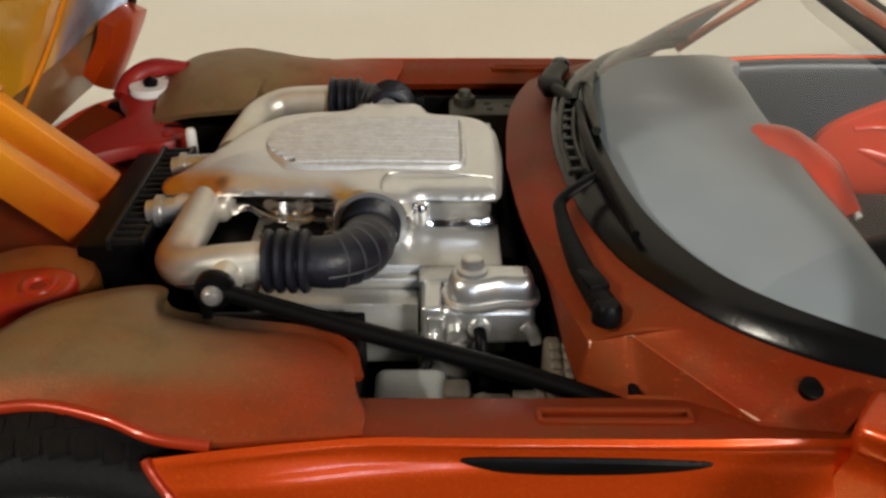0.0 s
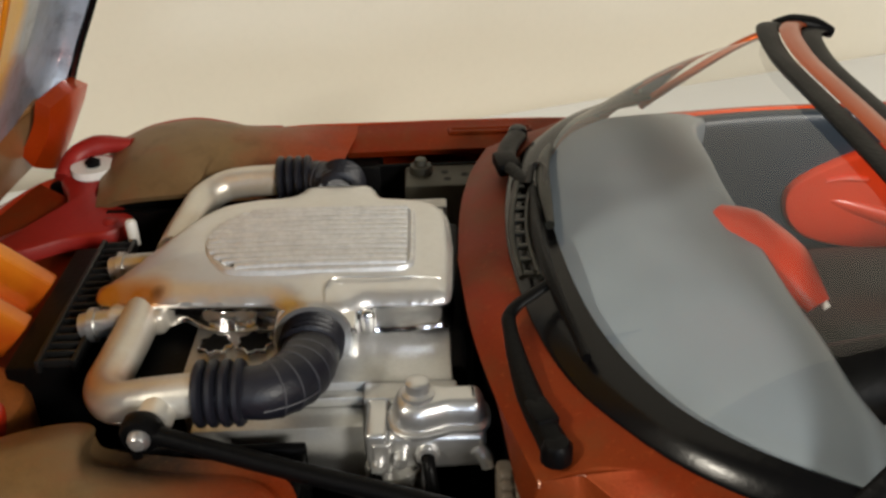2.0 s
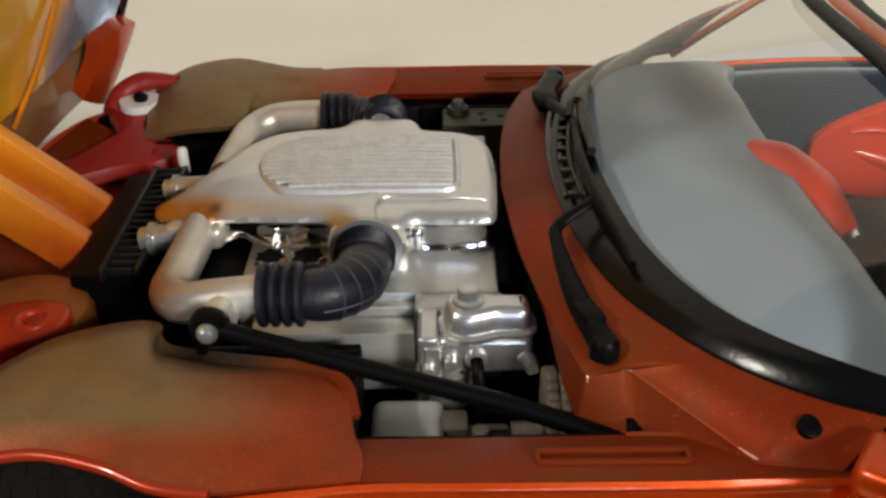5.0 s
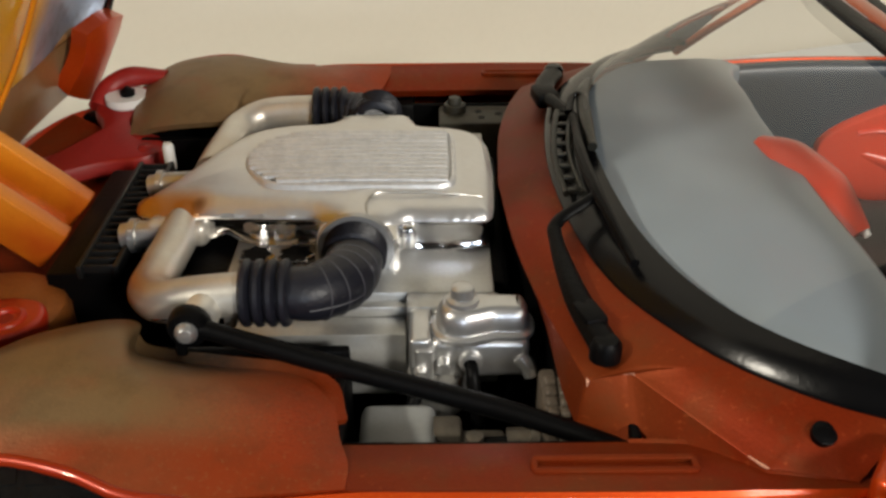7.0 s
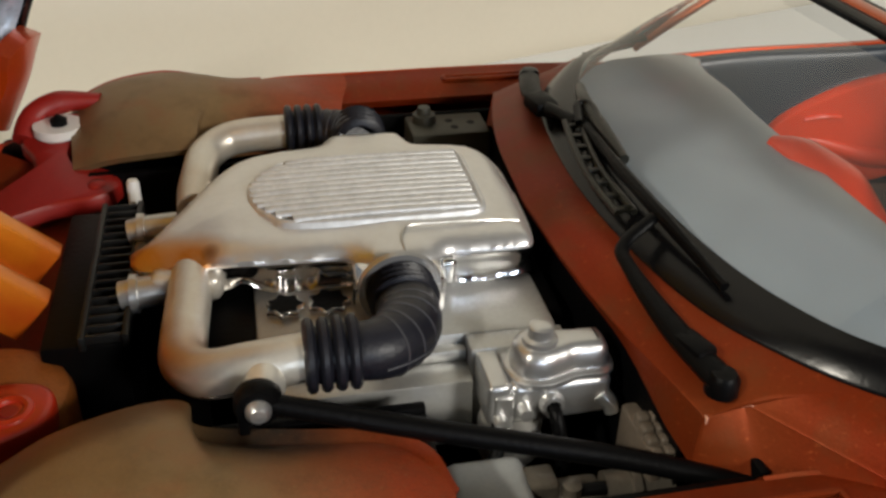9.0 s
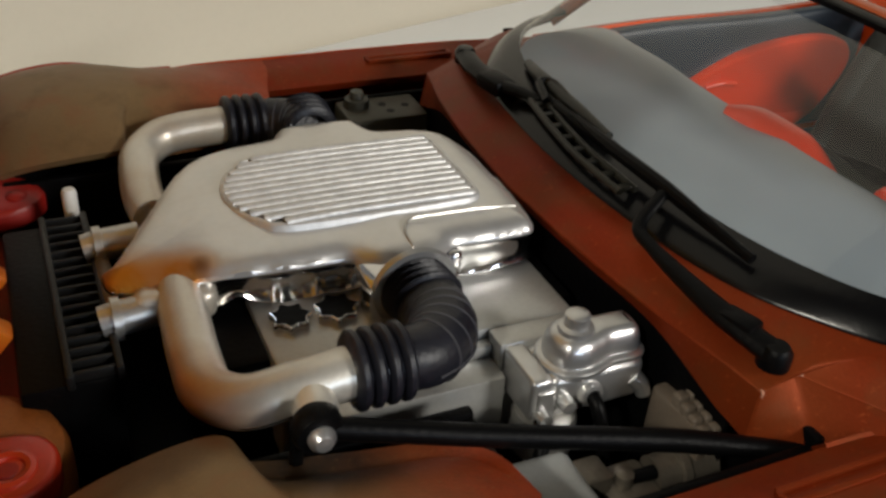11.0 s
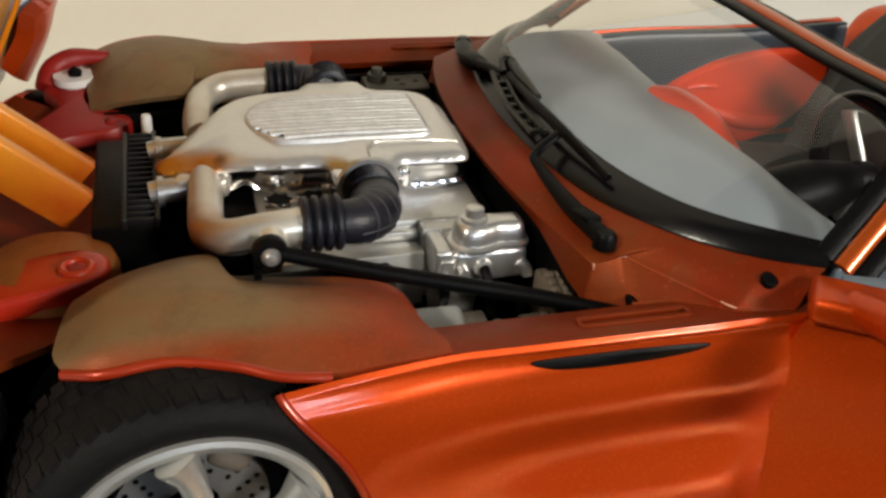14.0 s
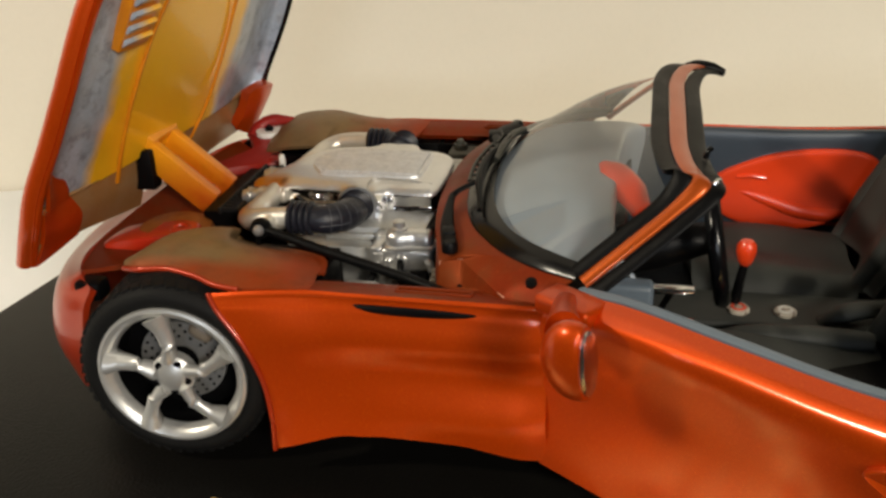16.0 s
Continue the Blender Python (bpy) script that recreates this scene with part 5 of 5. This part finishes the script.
for k in range(5):
    hood("slat", moved(box(-0.5, 0.5, -4.4, 4.4, -1.0, 1.0, 0.2), rot(-11.0 + 1.5 * k, -24, 75 + 2.6 * k, 0, 60, 0)), LINER, "pale louvre slat", louvre)

# ---- cabin ----
DASH_NET = [
    [(52, 0, 41.2), (53.5, 15, 41.2), (56, 25, 41), (60, 33, 40.8), (66, 39, 40.4), (74, 42.5, 39.6)],
    [(62, 0, 42.6), (63, 14, 42.6), (64.5, 23, 42.2), (67, 31, 41.8), (71, 37, 41.2), (77, 41.5, 40)],
    [(75.5, 0, 42.0), (75.5, 13, 42.2), (76, 22, 42.2), (76.5, 30, 41.8), (78, 36, 41), (81, 41, 39.5)],
    [(78, 0, 39), (78, 13, 39), (78.5, 22, 39), (79, 30, 38.6), (80.5, 36, 38), (83, 41, 37)],
    [(77, 0, 24), (77, 13, 24), (77.5, 22, 24), (78, 30, 24), (79, 36, 24), (81, 41, 24)],
]
part("dashboard", patch([[(x, -y, z) for x, y, z in reversed(r[1:])] + r for r in DASH_NET], 60, 30, 0.8, True), DASH, car, "smooth grey dashboard top, lightened for the haze of the pane")
insert = part("dash_insert", tube([(74.6, 4.6, 42.3), (77, 1.5, 41.6), (80.5, -4, 39.5), (83.6, -8.5, 36)], [1.2, 3.6, 4.0, 2.0], 18, 24, squash=0.5), POCKET, car, "orange insert in the dashboard edge")
part("insert_edge", tube([(76.4, 4.8, 42.2), (79, 1.4, 41.2), (82.4, -4.5, 39), (84.6, -8.8, 35.8)], 0.5, 8, 20), WHITE, insert)
part("dash_panel", box(77.5, 80, -38, 38, 12, 33, 1), BLACK, car)
part("cabin_floor", box(76, 150, -44, 44, 8.5, 10.5, 0.4), BLACK, car, "black cabin floor")
part("rear_bulkhead", box(149, 151, -44, 44, 8.5, 36, 1), SEAT, car)
# steering wheel
steer = part("steering_wheel", moved(lathe([(11.4 + 1.55 * math.cos(a), 1.55 * math.sin(a)) for a in (2 * math.pi * k / 12 for k in range(12))], "x", 56), rot(97, -22.5, 38.0, 0, -10, 0)), GLOSS_BLACK, car, "glossy black steering wheel")
for a in (90, 210, 330):
    part("spoke", moved(moved(box(-0.5, 0.5, -1.3, 1.3, 1.5, 11, 0.3), Matrix.Rotation(radians(a), 4, "X")), rot(96.4, -22.5, 38.0, 0, -10, 0)), SATIN, steer)
part("boss", moved(lathe([(0.1, 1.6), (2.2, 1.4), (2.8, 0.4), (2.8, -1.6), (0.1, -1.6)], "x", 28, closed=False), rot(96.4, -22.5, 38.0, 0, -10, 0)), BLACK, steer)
part("column", tube([(79, -22.5, 34.5), (88, -22.5, 36.6), (95.6, -22.5, 37.8)], [5.0, 4.6, 2.6], 20, 12), BLACK, steer)
part("kick_panel", box(75, 86, -44.6, -40.5, 14, 38.4, 1.0, 3), TRIM_LIT, car, "dark blue-grey footwell side panel")
# tunnel, gear lever, dials
tunnel = part("centre_console", box(79, 148, -7.5, 7.5, 10, 12.2, 1.0, 3), SEAT, car, "dark centre console")
lever = part("gear_lever", tube([(103.6, 0, 11.5), (104.4, 0, 17), (105.2, 0, 23)], [1.4, 1.1, 0.9], 12, 10), GLOSS_BLACK, car, "black gear lever with an orange knob")
part("knob", lathe([(0.1, 28.0), (1.3, 27.8), (2.0, 26.9), (2.1, 25.4), (1.6, 23.2), (0.9, 22.2), (0.1, 22.2)], "z", 24, (105.3, 0, 0), False), POCKET, lever, "orange-red knob")
for x, mat in ((104.6, POCKET), (114.3, WHITE)):
    dial = part("dial", lathe([(0.1, 13.1), (2.1, 13.1), (2.4, 12.8), (2.4, 11.9)], "z", 28, (x, -2.0, 0), False), DIAL, car, "round pale dial on the console")
    part("dial_ring", lathe([(1.0, 13.2), (1.5, 13.35), (1.7, 13.1), (1.0, 13.0)], "z", 24, (x, -2.0, 0)), mat, dial)
for py, pz in ((-19, 25), (-24, 20.5)):
    pedal = part("pedal", moved(box(-4.2, 4.2, -1.0, 1.0, -0.7, 0.7, 0.3), rot(90, py, pz)), CHROME, car, "bright metal pedal bar in the footwell")
    part("pedal_arm", tube([(86, py, 10.2), (87.5, py, pz - 6), (89.8, py, pz - 0.4)], 0.7, 8, 12), BLACK, pedal)
brake = part("handbrake", tube([(121, -4.5, 11.5), (126, -4.5, 14.6), (134, -4.0, 16.2)], [1.8, 2.4, 2.0], 16, 18, squash=0.8), SEAT, car, "dark rounded handbrake lever on the console")
# seats
for s in (-1, 1):
    seat = new("seat")
    seat.parent = car
    tagged(seat, "charcoal bucket seat")
    y = 24.0 * s
    part("cushion", moved(patch([[(96, y - 15, 12), (110, y - 15.5, 13), (130, y - 15, 13)], [(95, y - 11, 16.5), (110, y - 11.5, 17), (131, y - 11, 15)], [(95, y, 16), (110, y, 15.2), (131, y, 13.5)], [(95, y + 11, 16.5), (110, y + 11.5, 17), (131, y + 11, 15)], [(96, y + 15, 12), (110, y + 15.5, 13), (130, y + 15, 13)]], 24, 24, 3, s > 0), rot(0, 0, -3.6)), SEAT, seat)
    part("backrest", moved(patch([[(131, y - 16, 12), (135, y - 16.5, 22), (140, y - 15.5, 34), (146, y - 11, 44)], [(128.5, y - 11.5, 13), (132.5, y - 12, 23), (138, y - 11.5, 35), (145, y - 8, 47)], [(131.5, y, 13.5), (135.5, y, 23), (140.5, y, 36), (146.5, y, 49)],
                            [(128.5, y + 11.5, 13), (132.5, y + 12, 23), (138, y + 11.5, 35), (145, y + 8, 47)], [(131, y + 16, 12), (135, y + 16.5, 22), (140, y + 15.5, 34), (146, y + 11, 44)]], 24, 24, 3.5, s > 0), rot(5, 0, 0)), SEAT, seat)
    for d in (-1, 1):
        part("side_bolster", tube([(98, y + d * 11.5, 10.6), (106, y + d * 12, 12.2), (116, y + d * 12, 12.6), (130, y + d * 11.5, 12.5)], [1.6, 2.4, 2.8, 2.6], 16, 24, squash=0.8), SEAT, seat)
    part("cushion_roll", tube([(97, y - 9, 11.4), (95.6, y, 12.0), (97, y + 9, 11.4)], [1.6, 2.4, 1.6], 14, 16, squash=0.8), SEAT, seat)
    for d in (-1, 1):
        part("back_bolster", tube([(131, y + d * 13.0, 13), (136.5, y + d * 13.6, 24), (142, y + d * 12.6, 36), (148, y + d * 8.5, 46.5)], [2.6, 3.4, 3.2, 2.4], 16, 30, squash=0.9), SEAT, seat)
    part("headrest", moved(box(-2, 2.2, -6, 6, -3.5, 3.5, 1.6, 3), rot(154, y, 50, 0, 18, 0)), SEAT, seat)
    part("seat_base", box(98, 132, y - 13, y + 13, 9, 11, 0.6), BLACK, seat)

# far door (shut), its trim and red pocket
SIDE_UP = lambda k: [(72, 49.6, k), (95, 50.6, k), (120, 51.2, k), (146, 52.5, k)]
FAR = [[(72, 48, 36.6), (95, 49.2, 37.2), (120, 50, 36.8), (146, 51, 37.4)], [(72, 50, 35.5), (95, 51, 36), (120, 51.8, 35.8), (146, 53, 36.4)], SIDE_UP(27), SIDE_UP(15), [(72, 50.5, 5), (95, 51, 5), (120, 51.5, 5), (146, 53, 6)]]
far_door = part("door", patch(FAR, 40, 24, 1.2), PAINT, car, "closed copper-orange door")
FAR_IN = [[(76, 46.5, 36.8), (95, 47.6, 37.4), (120, 48.5, 37.0), (145, 49.2, 37.5)], [(76, 44.5, 36), (95, 45.8, 36.5), (120, 46.5, 36.2), (145, 47.5, 36.8)], [(76, 44, 30), (95, 45.2, 30), (120, 46, 30), (145, 47, 30)], [(76, 43.5, 10), (95, 44.5, 10), (120, 45.5, 10), (145, 46.5, 10)]]
part("door_trim", patch(FAR_IN, 40, 20, 1.0, True), TRIM_SHADED, far_door, "blue-grey inner door trim, coloured dark for its shaded side")
pk = closed_curve([(100.5, 25), (109, 29.5), (119, 32.3), (131, 33), (138.5, 31), (140, 26), (135, 18), (127, 13), (119, 11.5), (110, 12.3), (103, 15), (99.5, 20)], 60)
pocket = slab(pk, [(0, 0), (1.4, 0), (2.0, 0.4), (2.1, 1.0), (1.9, 1.8)])
pocket.transform(Matrix(((1, 0, 0, 0), (0, 0, -1, 45.9), (0, 1, 0, 0), (0, 0, 0, 1))))
part("door_pocket", pocket, POCKET, far_door, "glossy red oval door panel")
part("pocket_ridge", tube([(104, 45.0, 22.6), (112, 45.2, 20.0), (121, 45.4, 17.0), (129, 45.3, 16.2), (134.5, 45.0, 18.6)], [0.6, 1.8, 2.6, 2.4, 0.8], 16, 40, squash=0.9), POCKET, far_door)
part("door_pull", tube([(106, 44.0, 25.5), (109.5, 43.7, 26.0), (113, 44.0, 25.4)], 0.5, 8, 14), POCKET, far_door)

# near door, swung open about its front edge
door = new("door")
door.parent = car
tagged(door, "open copper-orange door with a mirror and a teardrop handle")
DA = -34.5
HINGE = Matrix.Translation((69, -52, 0)) @ Matrix.Rotation(radians(DA), 4, "Z")
DOOR = [
    [(1, 4.2, 39.0), (14, 3.6, 41.0), (32, 3.2, 41.6), (50, 3.2, 42.2), (66, 3.4, 44.0), (71.5, 3.6, 46.0)],
    [(0, 1.4, 37.6), (14, 1.2, 39.6), (32, 0.6, 40.2), (50, 0.2, 40.6), (66, 0, 42.0), (72.5, 0.2, 44.0)],
    [(-1.5, 0.2, 35), (14, -0.4, 37.0), (32, -0.8, 37.6), (50, -1.2, 38.0), (66, -1.5, 38.6), (72.8, -1.3, 39.4)],
    [(-3.4, 0.5, 28), (14, 0.4, 29.5), (32, 0.1, 31), (50, -0.4, 32), (66, -1.0, 32), (71.5, -1.2, 32)],
    [(-4.9, 1.3, 19), (14, 1.8, 20), (32, 1.7, 21), (50, 1.0, 22), (64, 0.0, 22), (69, -0.4, 22)],
    [(-4.9, 1.0, 12), (14, 1.7, 12), (32, 1.8, 12.5), (48, 1.4, 13), (60, 0.6, 14), (66, 0.1, 14)],
    [(-2, 0.2, 4.4), (14, 0.2, 4.6), (32, 0.4, 5), (46, 0.6, 5.6), (56, 0.6, 6.4), (62, 0.4, 7)],
]
part("door_skin", moved(patch(DOOR, 60, 44, 1.4, True), HINGE), PAINT, door, "glossy copper-orange door skin")
TRIM_N = [[(2, 4.4, 39.2), (14, 3.9, 41.2), (32, 3.5, 41.8), (50, 3.5, 42.4), (69, 3.8, 45)], [(2, 6.2, 39.4), (14, 6.0, 41.2), (32, 5.6, 41.7), (50, 5.6, 42.2), (69, 6, 44.6)], [(2, 6.6, 36), (14, 6.6, 37), (32, 6.4, 37.5), (50, 6.4, 38), (69, 6.6, 40)], [(2, 5, 8), (14, 5, 8), (32, 5, 8), (50, 5, 9), (62, 5, 11)]]
part("door_trim", moved(patch(TRIM_N, 40, 20, 0.8), HINGE), TRIM_LIT, door, "blue-grey trim along the door top, in the paler lit tone")
hd = closed_curve([(54.5, 34.2), (57.6, 36.6), (62.6, 36.6), (64.6, 34.9), (63.4, 32.0), (59.5, 31.8)], 36)
handle = slab(hd, [(-1.5, 0), (2.1, 0), (2.45, 0.2), (2.5, 0.45), (2.3, 0.75)])
handle.transform(Matrix(((1, 0, 0, 0), (0, 0, -1, 0), (0, 1, 0, 0), (0, 0, 0, 1))))
part("handle", moved(handle, HINGE), PAINT, door, "raised teardrop door handle")
# mirror pod
def egg(at, size, flat):
    """An egg-shaped shell with one side cut flat."""
    bm = bmesh.new()
    bmesh.ops.create_uvsphere(bm, u_segments=32, v_segments=20, radius=1.0)
    for v in bm.verts:
        v.co.x = min(v.co.x, flat)
        v.co = Vector((v.co.x * size[0], v.co.y * size[1], v.co.z * size[2])) + Vector(at)
    return bm


POD = HINGE @ Matrix.Translation((16.4, -13.2, 40.0)) @ Matrix.Rotation(radians(18), 4, "Z") @ Matrix.Rotation(radians(14), 4, "X")
pod = part("mirror", moved(egg((0, 0, 0), (5.2, 3.6, 7.4), 0.36), POD), PAINT, door, "orange teardrop wing mirror", 50)
part("mirror_stalk", moved(tube([(3.4, 0.4, 39.2), (7.0, -4.6, 40.8), (11.5, -9.8, 41.6)], [1.9, 2.0, 3.0], 18, 16, squash=1.1), HINGE), PAINT, pod)
part("mirror_foot", moved(box(-1.6, 9.5, -2.2, 4.4, 37.0, 40.4, 1.0, 3), HINGE), PAINT, pod)
part("mirror_glass", moved(moved(lathe([(0.05, 0.35), (0.86, 0.3), (0.93, 0.05), (0.93, -0.5), (0.05, -0.5)], "x", 32, closed=False), Matrix.Translation((2.25, 0, 0)) @ Matrix.Diagonal((1, 3.2, 6.5, 1))), POD), CHROME, pod, "bright mirror glass")

# sill and tail
for s in (-1, 1):
    part("sill", patch([[(68, s * 44.5, 12), (100, s * 45, 12), (150, s * 46, 13)], [(68, s * 48, 11.4), (100, s * 48.5, 11.4), (150, s * 50, 12)], [(68, s * 49.5, 4.2), (100, s * 50, 4.4), (150, s * 52, 5)]], 24, 10, 1, s > 0), PAINT, car, "orange door sill")
TAIL = [
    [(146, 53, 8), (150, 54, 30), (160, 55, 36), (176, 55, 36.5), (192, 53, 34), (206, 46, 29), (211, 38, 18), (209, 36, 8)],
    [(146, 51, 9), (150, 51, 36), (160, 50, 41), (176, 49, 41.5), (192, 47, 39), (207, 41, 32), (213, 34, 19), (211, 32, 8)],
    [(150, 30, 36), (151, 30, 38), (160, 30, 41), (176, 30, 41), (192, 29, 39), (208, 26, 33), (216, 22, 20), (214, 20, 8)],
    [(150, 0, 36), (151, 0, 37), (160, 0, 40), (176, 0, 40), (192, 0, 38.5), (209, 0, 33), (218, 0, 20), (216, 0, 8)],
]
tail = [[(x, -y, z) for x, y, z in r] for r in TAIL] + [[(x, y, z) for x, y, z in r] for r in reversed(TAIL[:-1])]
part("tail", patch(tail, 50, 60, 1.4), PAINT, car, "copper-orange rear body")
